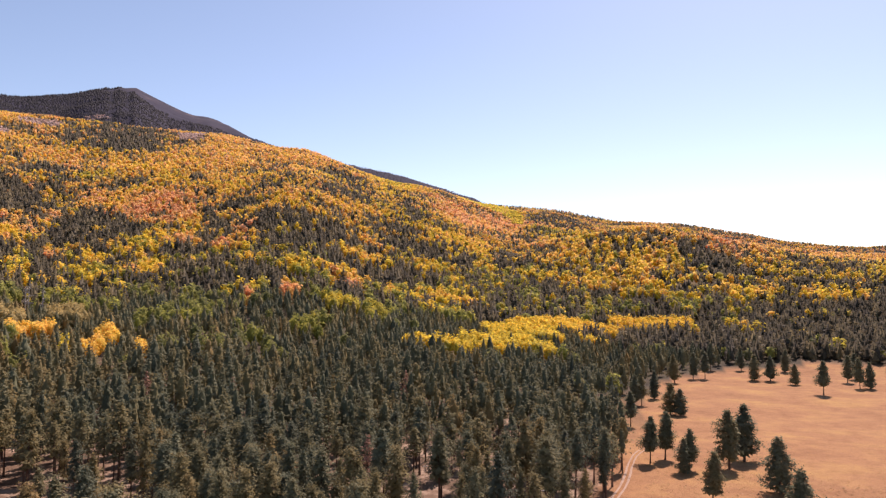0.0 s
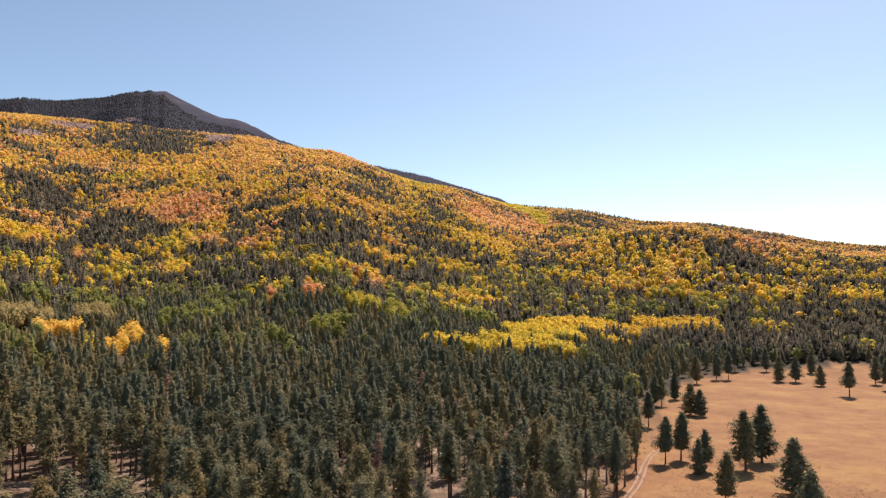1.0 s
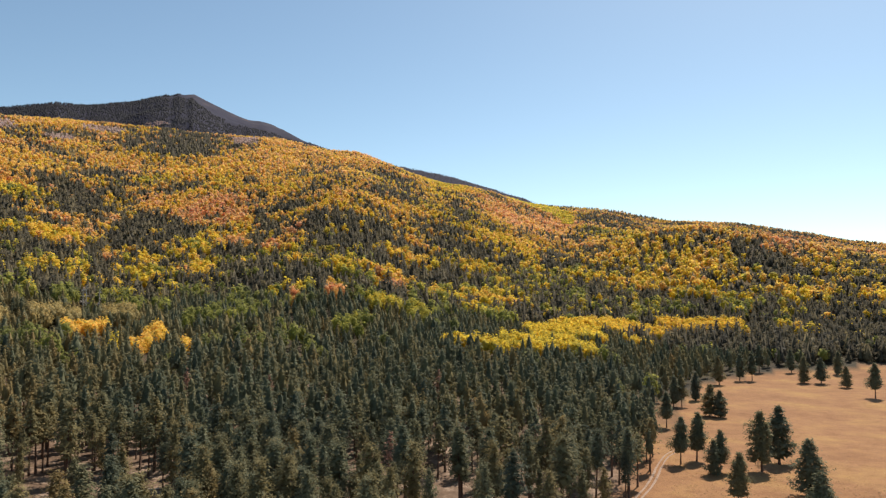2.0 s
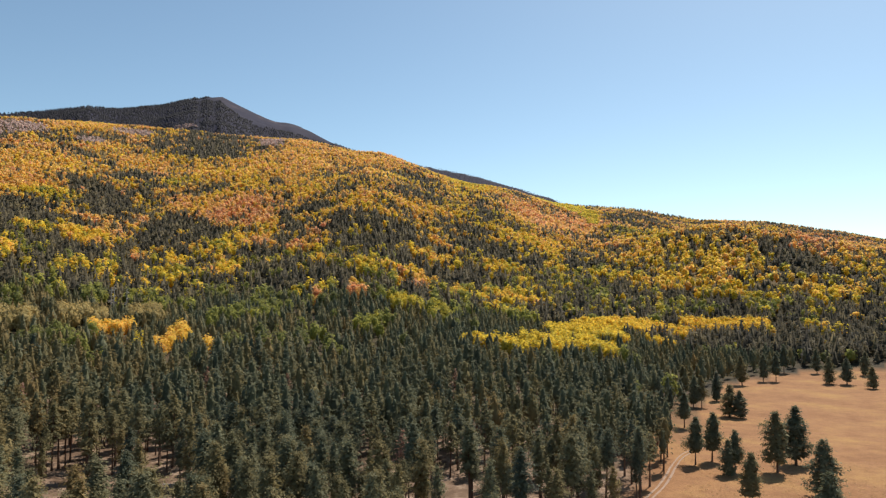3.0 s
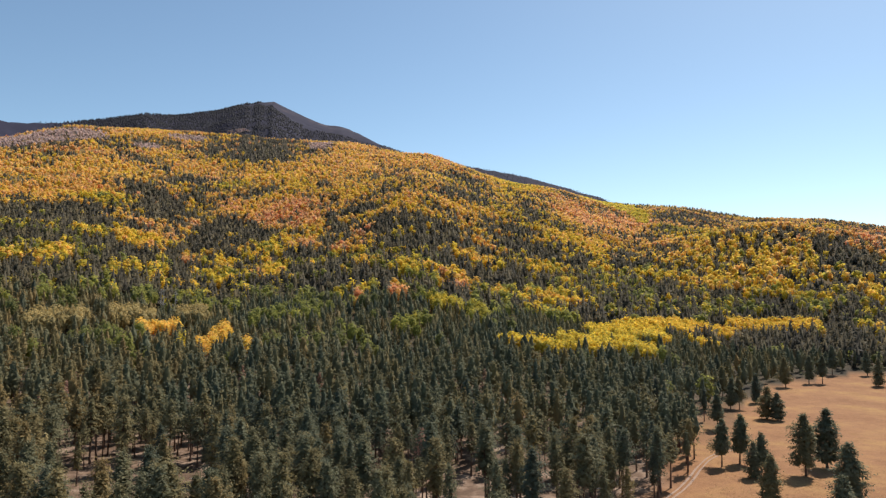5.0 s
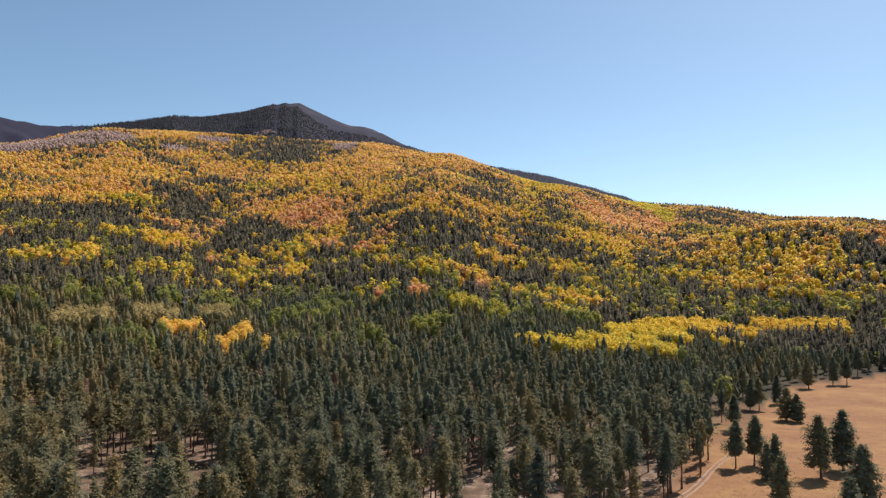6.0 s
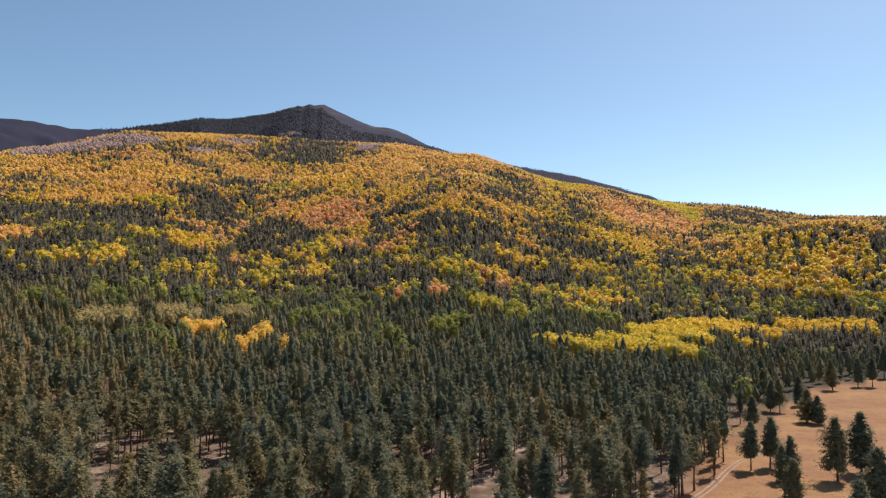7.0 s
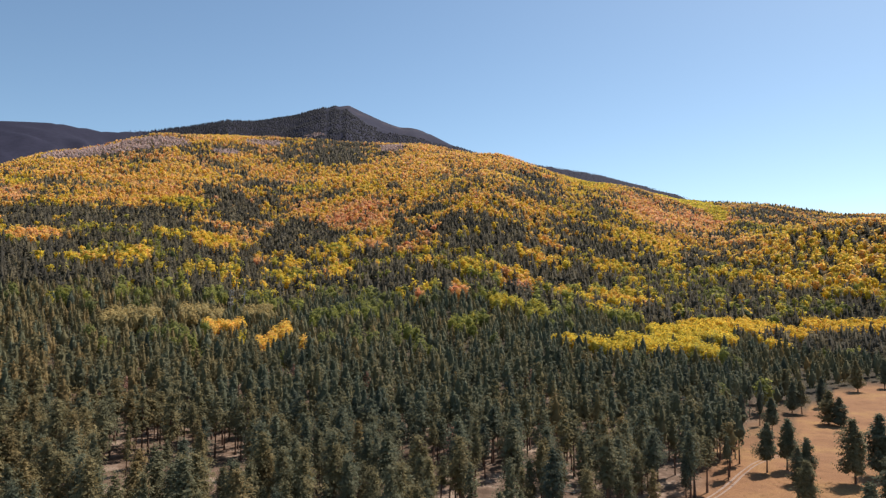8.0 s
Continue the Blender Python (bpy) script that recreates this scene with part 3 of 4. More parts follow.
yellow_belt(-29.1, 488, 1.4, 20)
yellow_belt(-24.4, 463, 0.7, 22)
yellow_belt(-25.4, 422, 0.7, 16)
yellow_belt(-22.1, 417, 0.4, 13)
yellow_belt(-0.4, 462, 2.6, 16)
yellow_belt(3.4, 510, 2.2, 32)
yellow_belt(5.2, 572, 1.7, 22)
yellow_belt(6.6, 668, 1.7, 30)
yellow_belt(8.9, 702, 1.9, 32)
yellow_belt(7.0, 520, 1.6, 22)
yellow_belt(6.0, 614, 3.2, 30)
yellow_belt(11.0, 732, 2.4, 20)
yellow_belt(15.1, 791, 2.6, 26)
yellow_belt(17.3, 801, 1.3, 23)
yellow_belt(11.6, 650, 1.3, 9)


def patch_chance(p, patches):
    r, az = polar(p)
    k = np.zeros(len(p))
    for b, d, hw, hd in patches:
        k = np.maximum(k, np.exp(-(((az - b) / hw) ** 4 + ((r - d) / hd) ** 4)))
    return k


def aspen_chance(p):
    """The share of aspens at each place, and their tint."""
    r, az = polar(p)
    patch = fractal(p[:, 0], p[:, 1], 60, 71, 3)
    edge = np.interp(az, [-44, -36, -22, -13, -5, 3, 8, 13, 25], [640, 540, 430, 460, 570, 670, 740, 850, 900])
    base = np.interp(r + (600 - edge) * np.clip((1000 - r) / 400, 0, 1), [420, 560, 620, 720, 1000, 1250, 1700, 2100, 2400], [-0.5, -0.4, 0.04, 0.16, 0.32, 0.45, 0.58, 0.60, 0.48])
    share = np.clip(base + (patch - 0.5) * 1.3, 0.0, 0.95)
    hue = np.interp(r, [450, 650, 900, 1200, 1800, 2400], [0.12, 0.22, 0.36, 0.54, 0.65, 0.66])
    tint = hue + (fractal(p[:, 0], p[:, 1], 120, 93, 3) - 0.5) * 0.5
    wob = 0.55 + 0.9 * fractal(p[:, 0], p[:, 1], 40, 97, 2)
    for b, d, hw, hd, t, s in GROVES:
        k = np.exp(-((((az - b) / hw) ** 2 + ((r - d) / hd) ** 2) * wob) ** 2)
        share = share * (1 - k) + s * k
        if t >= 0:
            tint = tint * (1 - k) + t * k
    return np.clip((share - 0.5) * 1.12 + 0.47, 0.02, 0.95), tint


def clumped_luck(p, seed):
    """Chance values from 0 to 1 that go alike for neighbours."""
    return np.clip(0.5 + (G.random(len(p)) - 0.5) * 0.8 + (fractal(p[:, 0], p[:, 1], 30, seed, 2) - 0.5) * 1.0, 0, 1)


def hides_snags(p):
    """The thin spot where the grey snags stand, and before it."""
    away = (p[:, :2] - (-314, 562)) @ (np.array([(-314, 562), (562, 314)]).T / 644)
    return (away[:, 0] > -60) & (away[:, 0] < 7) & (np.abs(away[:, 1]) < 11)


G = rng(11)
build_ground()

# ---- pines round the meadow and in the nearest woods: things of their own
# x, y, height, width over height, shape
MEADOW_PINES = [(96, 251, 19.5, 0.95, 0), (106, 263, 19.4, 1.1, 1), (72, 260, 16.1, 0.9, 2), (79, 266, 16.9, 0.95, 3), (79, 245, 11.2, 1.15, 4), (82, 249, 13.7, 0.9, 3),
                (74, 206, 15, 1.0, 3), (99, 220, 16.5, 1.15, 5), (80, 167, 18.8, 1.0, 1), (113, 371, 15.4, 1.15, 5), (117, 367, 13, 1.3, 4), (84, 334, 15.6, 0.9, 2), (121, 427, 15.9, 0.9, 4),
                (102, 398, 16, 0.9, 1), (107, 401, 16.5, 0.8, 2), (106, 440, 17, 0.9, 3)]
FAR_MEADOW_PINES = [(176, 523, 18.6, 0.8, 0), (185, 525, 19, 0.85, 2), (155, 498, 18.4, 0.95, 1), (216, 516, 17.6, 1.0, 4),
                (226, 513, 17.1, 1.0, 1), (233, 492, 14, 1.1, 5), (264, 471, 19.3, 0.85, 3), (225, 440, 20, 0.9, 2), (272, 500, 18, 0.9, 0), (258, 560, 17, 1.0, 4),
                (270, 470, 17, 0.9, 5), (228, 568, 17.5, 0.8, 1), (206, 572, 21, 0.8, 3), (288, 520, 18, 0.9, 0), (301, 496, 18, 0.9, 2)]
SHAPES = [pine_shape(100 + k, 17, 9, 3, 14, bare=(0.20, 0.15, 0.30, 0.26, 0.08, 0.10)[k], spread=(0.215, 0.235, 0.19, 0.20, 0.23, 0.26)[k], blunt=(1.4, 1.2, 1.1, 1.0, 1.1, 1.0)[k], size=0.066, rings=12, body=0.78, slim=0.5, leaf=0.54) for k in range(6)]
WOOD_SHAPES = [pine_shape(120 + k, 10, 6, 2, 17, bare=(0.40, 0.48, 0.34, 0.44, 0.38, 0.52)[k], spread=(0.16, 0.135, 0.18, 0.145, 0.16, 0.15)[k], blunt=(0.8, 1.3, 0.6, 0.9, 1.6, 1.1)[k], size=0.078, rings=9, body=0.62, slim=0.36, leaf=0.36) for k in range(6)]
SHAPES += WOOD_SHAPES * 2  # the second six in drier, ochre needles


def pine_tree(k):
    (wv, wf), (cv, cf) = SHAPES[k]
    root = new("pine_tree")
    trunk = new("trunk", fast_mesh("trunk", wv, wf, BARK, True))
    crown = new("crown", fast_mesh("crown", cv, cf, LONE_PINE, tint=np.full(len(cv), (0.12, 0.2, 0.15, 0.25, 0.1, 0.22, 0.08, 0.2, 0.28, 0.14, 0.34, 0.2, 0.36, 0.48, 0.42, 0.5, 0.4, 0.54)[k])))
    trunk.parent = crown.parent = root
    return root


first_pines = [pine_tree(k) for k in range(18)]
used_shape = set()


def plant_pine(x, y, height, width, k, label, group):
    z = float(ground_height(x, y)) - 0.1
    m = pose(x, y, z, 0, 0, G.uniform(0, 360))
    if k in used_shape:
        ob = copy_thing(first_pines[k], m)
    else:
        ob = first_pines[k]
        ob.matrix_basis = m
        used_shape.add(k)
    ob.scale = (height * width, height * width, height)
    tagged(ob, label, "pine tree", group)


for x, y, h, w, k in MEADOW_PINES + FAR_MEADOW_PINES:
    plant_pine(x, y, h, w * 1.1, k, "lone green ponderosa pine standing in dry meadow grass", "pines in the meadow")

# openings in the woods: bearing, distance, half widths in degrees and metres
CLEARINGS = [(-31.5, 180, 2.5, 31), (-28.5, 188, 2.4, 31), (-24.2, 180, 3.2, 31), (-8.2, 203, 1.5, 24), (-3.2, 210, 1.2, 24), (-0.2, 235, 1.4, 27), (4.6, 195, 2.8, 33), (9.9, 198, 1.1, 26), (9.9, 199, 3.3, 31), (-1.1, 175, 2.4, 24), (-7.5, 203, 2.2, 27), (-25.5, 190, 2.6, 24), (-31.2, 214, 1.8, 17), (-27.5, 216, 2.2, 20), (-23.8, 216, 1.5, 17)]
# brown dying pines
dying = [(-21, 209, 18), (-170, 208, 15), (-163, 210, 14), (-150, 212, 15), (-157, 234, 16), (-117, 293, 16), (-178, 266, 16), (-16, 326, 16), (-85, 301, 15)]
RUST = foliage("dying_needles", [(0.0, (0.34, 0.20, 0.14)), (1.0, (0.46, 0.27, 0.19))], 0.35)
wood_mesh, crown_mesh = pine_shape(150, 20, 6, 2, 4, bare=0.25, spread=0.16, blunt=0.8, size=0.034, body=0.35)
dead = new("pine_tree")
for part_name, (v, f), mat in (("trunk", wood_mesh, BARK), ("crown", crown_mesh, RUST)):
    made = new(part_name, fast_mesh(part_name, v, f, mat, tint=np.full(len(v), 0.5)))
    made.parent = dead
for n, (x, y, h) in enumerate(dying):
    m = pose(x, y, float(ground_height(x, y)) - 0.1, 0, 0, 70 * n)
    ob = dead if n == 0 else copy_thing(dead, m)
    ob.matrix_basis = m
    ob.scale = (h, h, h)
    tagged(ob, "dying ponderosa pine with rusty brown needles", "pine tree", "dying pines")

woods = scatter(6.05, 134, 650, -52, 35, 5)
thicket = scatter(6.3, 150, 262, 1.5, 14.5, 6)
woods = np.concatenate([woods, thicket[G.random(len(thicket)) < 0.15]])
inner = meadow_depth(woods[:, 0], woods[:, 1])
beside = np.interp(woods[:, 1], [130, 176, 197, 214, 230, 244, 256, 267], [8, 30, 40, 48, 55, 60, 64, 69]) - woods[:, 0]
woods = woods[(inner < -3) & ((beside > 1.5) | (woods[:, 1] > 270)) & (G.random(len(woods)) < np.interp(-inner, [0, 14, 30, 45], [0.35, 0.5, 0.75, 1.0]))]
r, az = polar(woods)
shut = np.ones(len(woods), bool)
for b, d, hw, hd in CLEARINGS:
    k = ((az - b) / hw) ** 2 + ((r - d) / hd) ** 2
    shut &= (k > 0.75 + 0.5 * fractal(woods[:, 0], woods[:, 1], 12, 36, 2)) | (G.random(len(woods)) < 0.26)
woods = woods[shut & (G.random(len(woods)) < np.interp(r, [280, 380], [1.0, 0.72]))]
woods = woods[np.min([np.hypot(woods[:, 0] - x, woods[:, 1] - y) for x, y, _ in dying], 0) > 3.6]
gap = fractal(woods[:, 0], woods[:, 1], 24, 33, 2)
r, az = polar(woods)
open_stand = (az > -4) & (r < 275) & (G.random(len(woods)) < np.interp(az, [-4, 4, 16], [0.1, 0.42, 0.42]))
woods = woods[((gap < 0.72) | (r > 290)) & ~open_stand]
edge_y = np.repeat(np.arange(188, 300, 5.2), 6) + G.uniform(-2.4, 2.4, 132)
edge_x = np.interp(edge_y, [176, 197, 214, 232, 248, 259, 269, 300], [30, 41, 50, 57, 61.5, 64, 66, 70]) - np.tile([3.5, 9, 14.5, 20, 25.5, 31], 22) + G.uniform(-2.2, 2.2, 132)
edge = np.stack([edge_x, edge_y, ground_height(edge_x, edge_y) - 0.15], -1)
woods = np.concatenate([woods, edge[G.random(132) < 0.42]])
r, az = polar(woods)
chance, tint = aspen_chance(woods)
belts = patch_chance(woods, OAK_GROVES) + patch_chance(woods, YELLOW_GROVES)
step = np.stack([woods[:, 0], woods[:, 1], 0 * r], -1) / r[:, None]
before = np.maximum(patch_chance(woods + step * 20, OAK_GROVES + YELLOW_GROVES), patch_chance(woods + step * 38, OAK_GROVES + YELLOW_GROVES))
is_oak = (belts > 0.4) | ((before > 0.3) & (chance < 0.6) & (G.random(len(woods)) < 0.66))
is_aspen = (clumped_luck(woods, 73) < chance) & (r > 360) & ~is_oak
pines = woods[~is_aspen & ~is_oak & ~hides_snags(woods)]
r, az = polar(pines)
order = np.argsort(r)
pines, r, az = pines[order], r[order], az[order]
seen = np.nonzero((r > 128) & (az > -47) & (az < 32))[0]
single = np.zeros(len(pines), bool)
single[seen[:290]] = True


def near_kind(x, y):
    """A shape, drier towards the west, and its label."""
    dry = G.random() < np.interp(math.degrees(math.atan2(x, y)), [-44, -34, -26, 0, 10], [0.9, 0.55, 0.15, 0.06, 0.03])
    k = int(G.integers(6, 12))
    if dry:
        return k + 6, "olive ochre ponderosa pine with bare lower trunk in dense woods"
    return k, "green ponderosa pine with bare lower trunk in dense woods"


for (x, y, z) in pines[single]:
    plant_pine(x, y, G.uniform(13, 23), G.uniform(0.8, 1.25), *near_kind(x, y), "pines of the near woods")


def size_of(n, low, high, slim=0.85, stout=1.15):
    h = G.uniform(low, high, n)
    return h, h * G.uniform(slim, stout, n)


def pine_band(r0, r1, shapes, seed, wood=True):
    m = ~single & (r >= r0) & (r < r1)
    p = pines[m]
    h, w = size_of(len(p), 13, 22, 0.85, 1.2)
    if r0 > 300:
        low = np.interp(r[m], [380, 440, 640], [0.95, 0.80, 0.85])
        h, w = h * low, w * low
    # mean tint is paler past 180 m, painting some distance haze into the needles
    t = np.clip(G.normal(np.interp(r[m], [180, 320, 450, 600], [0.26, 0.38, 0.40, 0.36]) + np.interp(az[m], [-48, -38, -30, -20, 5, 20], [0.30, 0.22, 0.12, 0.0, 0.0, -0.04]), np.interp(az[m], [-38, -26], [0.22, 0.15]), len(p)) + (fractal(p[:, 0], p[:, 1], 70, 44, 2) - 0.5) * 0.35, 0, 0.86)
    if wood:
        stand("pine_trunks", planted("pine_trunks", [s[0] for s in shapes], p, h, w, t, BARK, seed), "brown pine trunks of the dense woods", "tree trunks")
    stand("pine_woods", planted("pine_woods", [s[1] for s in shapes], p, h, w, t, PINE, seed), "dense dark green ponderosa pine woods")


pine_band(0, 250, [pine_shape(200 + k, 19, 7, 2, 5, bare=0.38 + 0.03 * k, spread=0.19 - 0.006 * k, blunt=0.6 + 0.16 * k, size=0.034, rings=8, body=0.75, slim=0.6, sides=4, limbs=1) for k in range(7)], 21)
pine_band(250, 380, [pine_shape(220 + k, 12, 4, 2, 4, bare=0.30 + 0.03 * k, spread=0.20 - 0.005 * k, blunt=0.6 + 0.18 * k, size=0.042, sides=3, limbs=0, rings=5, body=0.52, slim=0.6) for k in range(7)], 22)
pine_band(380, 700, [pine_shape(240 + k, 9, 4, 1, 3, bare=0.2, spread=0.225, blunt=0.5 + 0.18 * k, size=0.060, sides=3, limbs=0, rings=4, body=0.55) for k in range(7)], 23, False)

# ---- aspens at the foot of the slope
spare = is_aspen & (chance < 0.75) & (G.random(len(woods)) < 0.25)
is_aspen &= ~spare
asp = woods[is_aspen]
h, w = size_of(len(asp), 14, 19, 0.65, 0.85)
stand("aspen_grove", planted("aspen_grove", [aspen_crown(300 + k, 50, 4, 0.085, 0.2, 0.33, 3, 7) for k in range(6)], asp, h, w, np.clip(tint[is_aspen] + G.normal(0, 0.025, len(asp)), 0, 1), ASPEN, 31),
      "bright yellow aspen groves at the edge of the pines")


oaks = scatter(4.6, 440, 660, -52, 35, 34, 0.85)
oaks = oaks[(patch_chance(oaks, OAK_GROVES) > 0.4) & (fractal(oaks[:, 0], oaks[:, 1], 14, 35, 2) > 0.36)]
h, w = size_of(len(oaks), 13, 17, 0.6, 0.85)
belt = scatter(4.8, 380, 850, -40, 21, 38, 0.85)
belt = belt[patch_chance(belt, YELLOW_GROVES) > 0.4]
hb, wb = size_of(len(belt), 11, 15, 0.7, 0.95)
stand("aspen_belt", planted("aspen_belt", [aspen_crown(330 + k, 27, 3, 0.11, 0.25, 0.33, 2, 6) for k in range(5)], belt, hb, wb, np.clip(G.normal(0.39, 0.03, len(belt)) + np.interp(polar(belt)[0], [600, 720], [0, 0.09]) + np.interp(polar(belt)[1], [-16, -12], [0.18, 0]), 0, 1), ASPEN, 39), "solid lemon yellow aspens in a narrow belt")
stand("oak_thicket", planted("oak_thicket", [aspen_crown(310 + k, 34, 3, 0.095, 0.15, 0.38, 3, 6) for k in range(5)], oaks, h, w, G.random(len(oaks)), OAK, 33), "olive and tan oak thickets among the pines")


# ---- the hillside
def in_strip(p):
    """The strip of young trees that runs up to the ridge."""
    r, az = polar(p)
    ragged = (fractal(p[:, 0], p[:, 1], 60, 86) - 0.5) * 90
    low = np.interp(az, [0.8, 3, 4, 5, 6.2], [2330, 2140, 2100, 2000, 1900])
    high = np.interp(az, [4, 5, 6.2], [2800, 2470, 2110])
    return (az > 0.8) & (az < 6.2) & (r > low + ragged) & (r < high + ragged)


def hillside(spacing, r0, r1, seed, aspens, firs):
    p = scatter(spacing, r0, r1, -54, 36, seed, 0.85)
    rr, aa = polar(p)
    p = p[(meadow_depth(p[:, 0], p[:, 1]) < -10) & ~hides_snags(p) & (patch_chance(p, YELLOW_GROVES) < 0.4) & (~in_strip(p) | (G.random(len(p)) < 0.06)) & (rr < np.interp(aa, [-16, -9], [2420, 2800]))]
    rr, aa = polar(p)
    chance, tint = aspen_chance(p)
    asp = clumped_luck(p, seed + 9) < chance
    grey = patch_chance(p, BARE_GROVES) > 0.35 + 0.4 * G.random(len(p))
    asp &= ~grey
    thin = (G.random(len(p)) < np.interp(rr, [900, 1300, 1700], [0.22, 0.10, 0.06])) & asp
    thin &= chance < 0.8
    knoll = np.exp(-(((aa - 16) / 9) ** 4 + ((rr - 1150) / 330) ** 4))
    thin |= asp & (G.random(len(p)) < 0.4 * knoll)
    asp &= ~thin
    q, t = p[asp], np.clip(tint[asp] + G.normal(0, 0.10, asp.sum()), 0, 1)
    h, w = size_of(len(q), 7.5, 13.5, 0.75, 1.25)
    h *= np.interp(rr[asp], [2100, 2500], [1.0, 0.75])
    w *= np.interp(rr[asp], [1200, 1600, 2100, 2500], [1.0, 1.02, 1.02, 0.85])
    near = np.interp(rr[asp], [650, 800, 1100], [1.4, 1.3, 1.0])
    h, w = h * near * (1 + 0.30 * knoll[asp]), w * near * (1 + 0.24 * knoll[asp])
    stand("aspen_forest", planted("aspen_forest", aspens, q, h, w, t, ASPEN, seed + 1), "autumn aspens in yellow, gold and orange on the slope")
    q = p[~asp & ~grey & ~(thin & (rr > 1000) & (rr < 1500)) & (G.random(len(p)) < np.interp(rr, [800, 1100], [0.68, 0.82]))]
    h, w = size_of(len(q), 6.5, 14.5, 1.15, 1.75)
    h *= np.interp(polar(q)[0], [1700, 2200], [1.0, 0.72])
    w *= np.interp(polar(q)[0], [1700, 2200], [1.0, 0.85])
    h *= np.interp(polar(q)[0], [800, 1100], [1.4, 1.0])
    stand("fir_forest", planted("fir_forest", firs, q, h, w, np.clip(G.normal(0.42, 0.28, len(q)), 0, 1), FIR, seed + 2), "dark green firs and pines among the aspens")
    q = p[grey]
    if len(q):
        h, w = size_of(len(q), 8, 12)
        stand("bare_aspens", planted("bare_aspens", aspens, q, h, w, G.random(len(q)), BARE, seed + 3), "leafless grey aspens high on the slope")


hillside(6.5, 650, 1000, 41, [aspen_crown(320 + k, 22, 2, 0.15, 0.16, 0.34, 2, 5) for k in range(6)], [joined([fir_crown(340 + k, 22, 1, 0.20, 0.23, 0.06), far_conifer(340 + k, 1, 6, wide=0.19)]) for k in range(6)])
hillside(7.3, 1000, 1500, 51, [aspen_crown(360 + k, 19, 1, 0.22, 0.12, 0.35, 2, 4) for k in range(6)], [joined([fir_crown(380 + k, 10, 1, 0.26, 0.24), far_conifer(380 + k, 1, 5, wide=0.22)]) for k in range(6)])
hillside(9.3, 1500, 2800, 61, [aspen_crown(400 + k, 6, 1, 0.32, 0.06, 0.36, 1, 4) for k in range(6)], [far_conifer(420 + k, 2, 4, 0.05, wide=0.24) for k in range(6)])

# ---- young aspens in the high strip
young = scatter(5.5, 1930, 2800, -1.0, 8.5, 85, 0.85)
young = young[in_strip(young)]
h, w = size_of(len(young), 6, 9, 1.3, 1.8)
stand("young_aspens", planted("young_aspens", [aspen_crown(460 + k, 3, 1, 0.36, 0.2, 0.33, 1, 5) for k in range(4)], young, h, w, np.clip(G.normal(0.36, 0.02, len(young)), 0, 1), ASPEN, 87), "even stand of yellow green young aspens")

# ---- dark forest below the summit
high = scatter(11.2, 2400, 4330, -54, 6, 71)
r, az = polar(high)
keep = (r > np.interp(az, [-16, -9], [2400, 3000])) & (az > -39 + 4 * G.random(len(high))) & (high[:, 2] < np.interp(az, [-26, -23, -20], [1160, 980, 790]) + 300 * fractal(high[:, 0], high[:, 1], 150, 77) - 70)
pale = patch_chance(high, [(-25.5, 3222, 1.0, 45)]) > 0.4 + 0.3 * G.random(len(high))
bare = high[keep & pale]
keep &= ~pale
high = high[keep]
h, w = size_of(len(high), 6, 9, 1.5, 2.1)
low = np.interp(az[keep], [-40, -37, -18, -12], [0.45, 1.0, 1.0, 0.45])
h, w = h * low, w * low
stand("mountain_forest", planted("mountain_forest", [far_conifer(440 + k, 1, 4, 0.0, 0.3) for k in range(5)], high, h, w, G.random(len(high)), HAZED_SPRUCE, 81), "dark conifer forest below the bare summit")



h, w = size_of(len(bare), 7, 10, 1.2, 1.6)
stand("bare_aspens", planted("bare_aspens", [aspen_crown(470 + k, 4, 1, 0.32, 0.06, 0.36, 1, 4) for k in range(3)], bare, h, w, G.random(len(bare)), BARE, 83), "leafless grey aspens in a gap of the high forest")


# ---------------------------------------------------------------- the two-rut track
def dirt_track():
    m, n, b = material("pale_dust")
    t = node(n, "ShaderNodeTexNoise", Scale=0.9, Detail=6.0)
    n.links.new(n.nodes.new("ShaderNodeTexCoord").outputs["Object"], t.inputs["Vector"])
    n.links.new(ramp(n, t.outputs[0], [(0.35, (0.25, 0.155, 0.10)), (0.65, (0.35, 0.24, 0.165))]), b.inputs["Base Color"])
    b.inputs["Roughness"].default_value = 0.95
    line = np.array([(30, 176), (41, 197), (50, 217), (55, 229), (59, 240), (63, 253), (67, 265), (72, 278), (81, 292), (90, 308)], float)
    at = np.linspace(0, len(line) - 1, 150)
    x, y = (np.interp(at, np.arange(len(line)), line[:, k]) for k in (0, 1))
    pad = np.pad(np.stack([x, y]), ((0, 0), (8, 8)), mode="reflect", reflect_type="odd")
    x, y = (np.convolve(q, np.ones(17) / 17, "valid") for q in pad)
    dx, dy = np.gradient(x), np.gradient(y)
    ln = np.hypot(dx, dy)
    nx, ny = dy / ln, -dx / ln
    fade = np.interp(at, [0, 5.5, 9], [1, 1, 0.45])
    for side in (-0.75, 0.75):
        wide = (0.22 + 0.30 * fractal(x, y, 6, 90)) * fade
        mid = side + (fractal(x, y, 9, 91 + (side > 0)) - 0.5) * 0.5
        v = []
        for e in (-1, -0.4, 0.4, 1):
            px, py = x + nx * (mid + e * wide), y + ny * (mid + e * wide)
            v.append(np.stack([px, py, ground_height(px, py) + (0.06 if abs(e) < 1 else 0.02)], -1))
        v = np.stack(v, 1).reshape(-1, 3)
        i, j = np.meshgrid(np.arange(len(x) - 1), np.arange(3), indexing="ij")
        f = np.stack([i * 4 + j, i * 4 + j + 1, i * 4 + j + 5, i * 4 + j + 4], -1).reshape(-1, 4)
        yield new("dirt_track", fast_mesh("dirt_track", v, f, m, True))


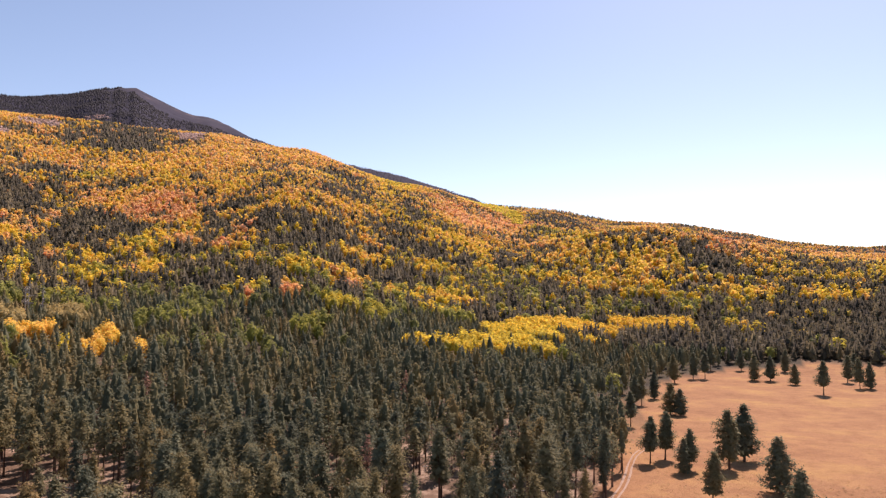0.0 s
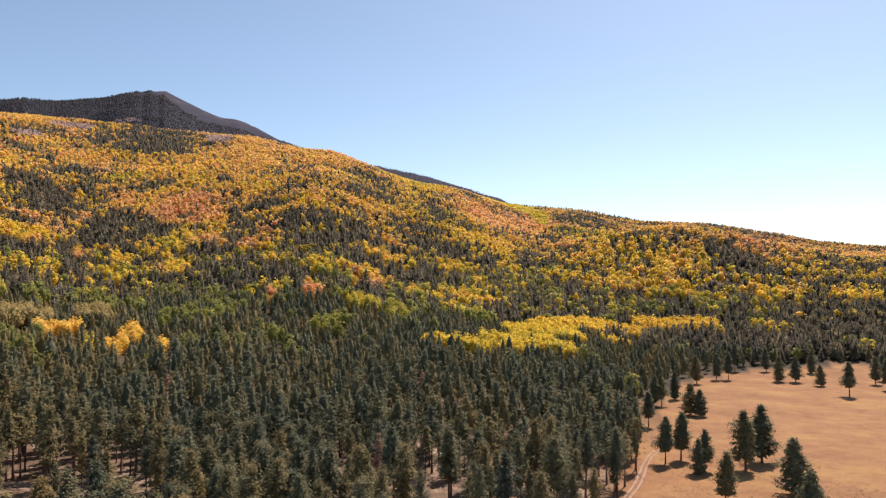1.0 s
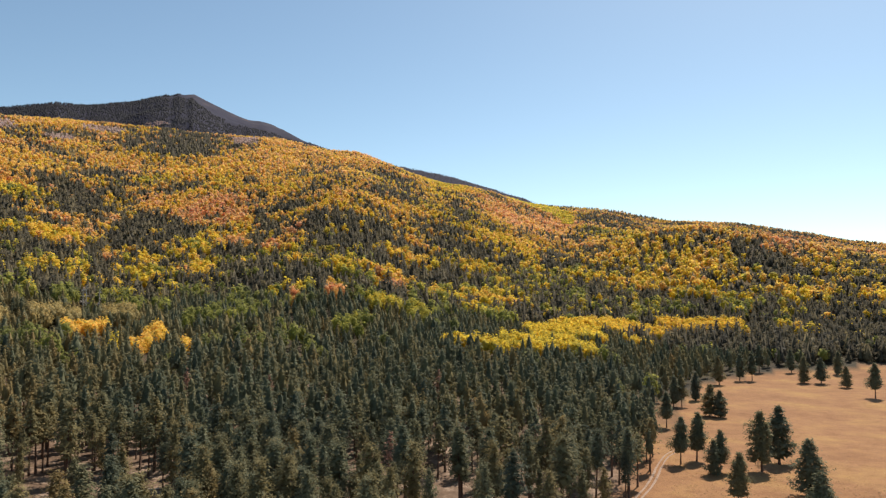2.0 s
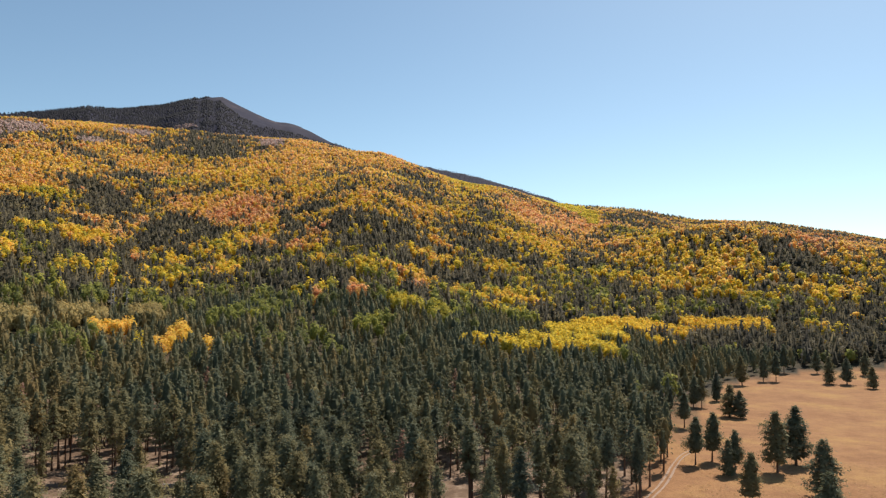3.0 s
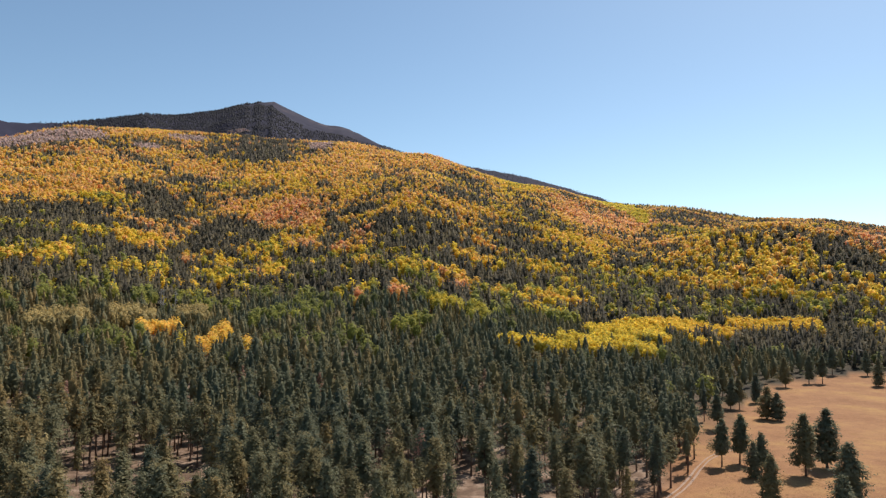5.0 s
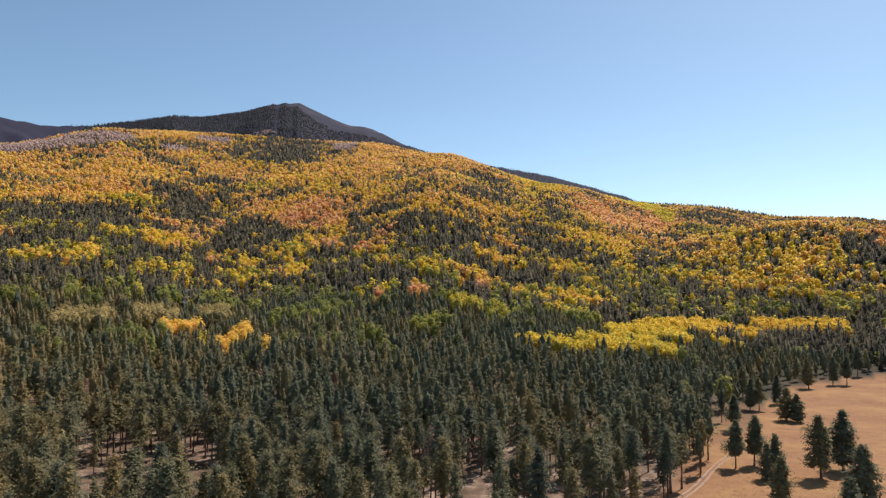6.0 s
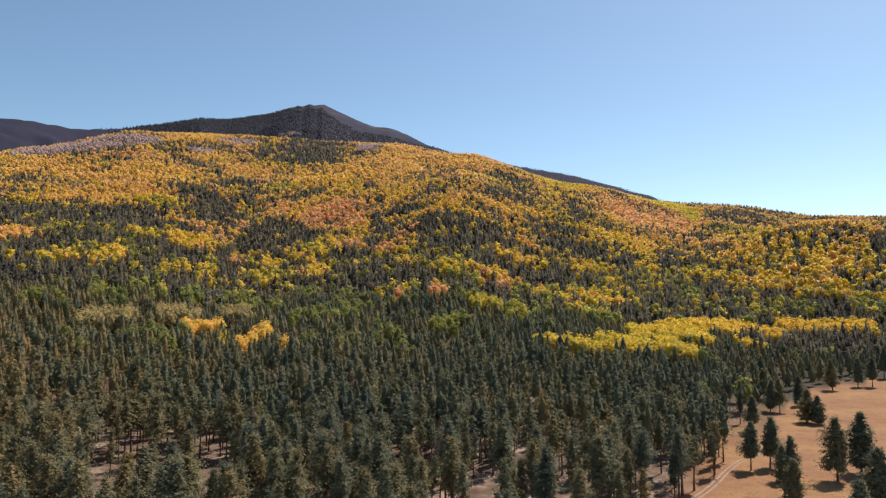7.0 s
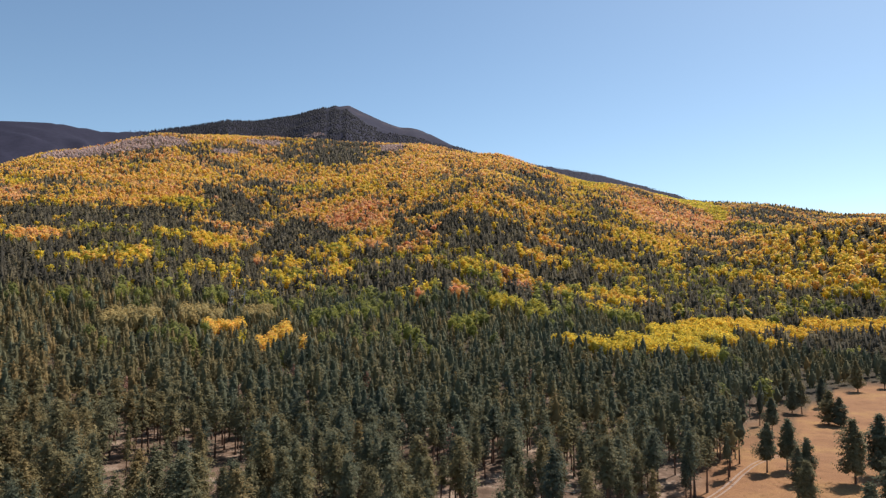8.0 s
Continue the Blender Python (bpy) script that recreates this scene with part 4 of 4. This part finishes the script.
for rut in dirt_track():
    tagged(rut, "pale dusty wheel rut beside the woods", "dirt track", kind="structure")


# ---------------------------------------------------------------- fallen logs
def fallen_log(x, y, length, girth, turn):
    g = rng(int(abs(x) * 7 + y))
    s = np.linspace(-0.5, 0.5, 7)
    line = np.stack([s * length, g.normal(0, 0.04 * length / 6, 7), g.normal(0, 0.02, 7)], -1)
    pieces = [tube(line, girth * np.linspace(1, 0.45, 7) * g.uniform(0.9, 1.1, 7), 8)]
    for _ in range(3):
        k = int(g.integers(1, 6))
        pieces.append(tube([line[k], line[k] + g.normal(0, 0.5, 3) * (1, 1, 0.3) + (0, 0, 0.35)], [girth * 0.3, girth * 0.1], 4))
    v, f = joined(pieces)
    ob = new("fallen_log", fast_mesh("fallen_log", v, f, DEAD, True))
    ob.matrix_basis = pose(x, y, float(ground_height(x, y)) + girth * 0.75, 0, 0, turn)
    tagged(ob, "weathered grey fallen log lying on needle litter", "log", "fallen logs")


for x, y, length, girth, turn in [(8, 208, 6, 0.24, 25), (12, 216, 5, 0.2, 160), (-3, 247, 7, 0.22, 10), (-30, 243, 6, 0.22, 35), (-85, 199, 7, 0.25, 15), (-104, 204, 6, 0.2, 170), (-58, 229, 6, 0.2, 5), (30, 222, 6, 0.22, 40)]:
    fallen_log(x, y, length, girth, turn)


# ---------------------------------------------------------------- dry bunch grass
STRAW = foliage("dry_grass", [(0.0, (0.29, 0.165, 0.08)), (0.6, (0.36, 0.22, 0.095)), (1.0, (0.44, 0.29, 0.12))], 0.3)
blades = [leaf_cloud(rng(600 + k), np.array([(0, 0, 0.3), (0.3, 0.1, 0.25), (-0.2, 0.25, 0.25)]), np.array([0.7, 0.6, 0.6]), 1, np.array([(0, 0.2, 1), (0.6, 0, 1), (-0.5, 0.5, 1.0)])) for k in range(4)]
tufts = scatter(1.6, 170, 330, 11, 34, 95, 0.9)
keep = (meadow_depth(tufts[:, 0], tufts[:, 1]) > 0) & (fractal(tufts[:, 0], tufts[:, 1], 22, 96, 3) + np.interp(tufts[:, 1], [200, 330], [0.12, -0.2]) > 0.46 + 0.2 * G.random(len(tufts)))
tufts = tufts[keep] + (0, 0, 0.15)
h, w = size_of(len(tufts), 0.14, 0.34, 1.6, 2.6)
stand("bunch_grass", planted("bunch_grass", blades, tufts, h, w, G.random(len(tufts)), STRAW, 97), "straw coloured dry bunch grass in the meadow", "grass")


# ---------------------------------------------------------------- a grey snag on the lower slope
def dead_snag(x, y, height):
    g = rng(77)
    pieces = [tube([(0, 0, 0), (0.1, 0.05, height * 0.5), (0.3, 0.1, height)], [0.5, 0.32, 0.08], 7)]
    for k in range(26):
        h = height * g.uniform(0.25, 0.97)
        ang, reach = g.uniform(0, 6.28), (height - h) * 0.35 + 1.0
        root = np.array([0.2 * h / height, 0.08, h])
        tip = root + np.array([math.cos(ang) * reach, math.sin(ang) * reach, reach * g.uniform(0.0, 0.5)])
        pieces.append(tube([root, tip], [0.14, 0.03], 4))
        pieces.append(tube([(root + tip) / 2, (root + tip) / 2 + g.normal(0, 0.7, 3)], [0.07, 0.02], 3))
    v, f = joined(pieces)
    ob = new("dead_tree", fast_mesh("dead_tree", v, f, DEAD, True))
    ob.matrix_basis = pose(x, y, float(ground_height(x, y)) - 0.2)
    tagged(ob, "bare silver grey dead tree among firs", "dead tree", "snags")


dead_snag(-314, 560, 21)
dead_snag(-306, 565, 19)
dead_snag(-320, 566, 18)
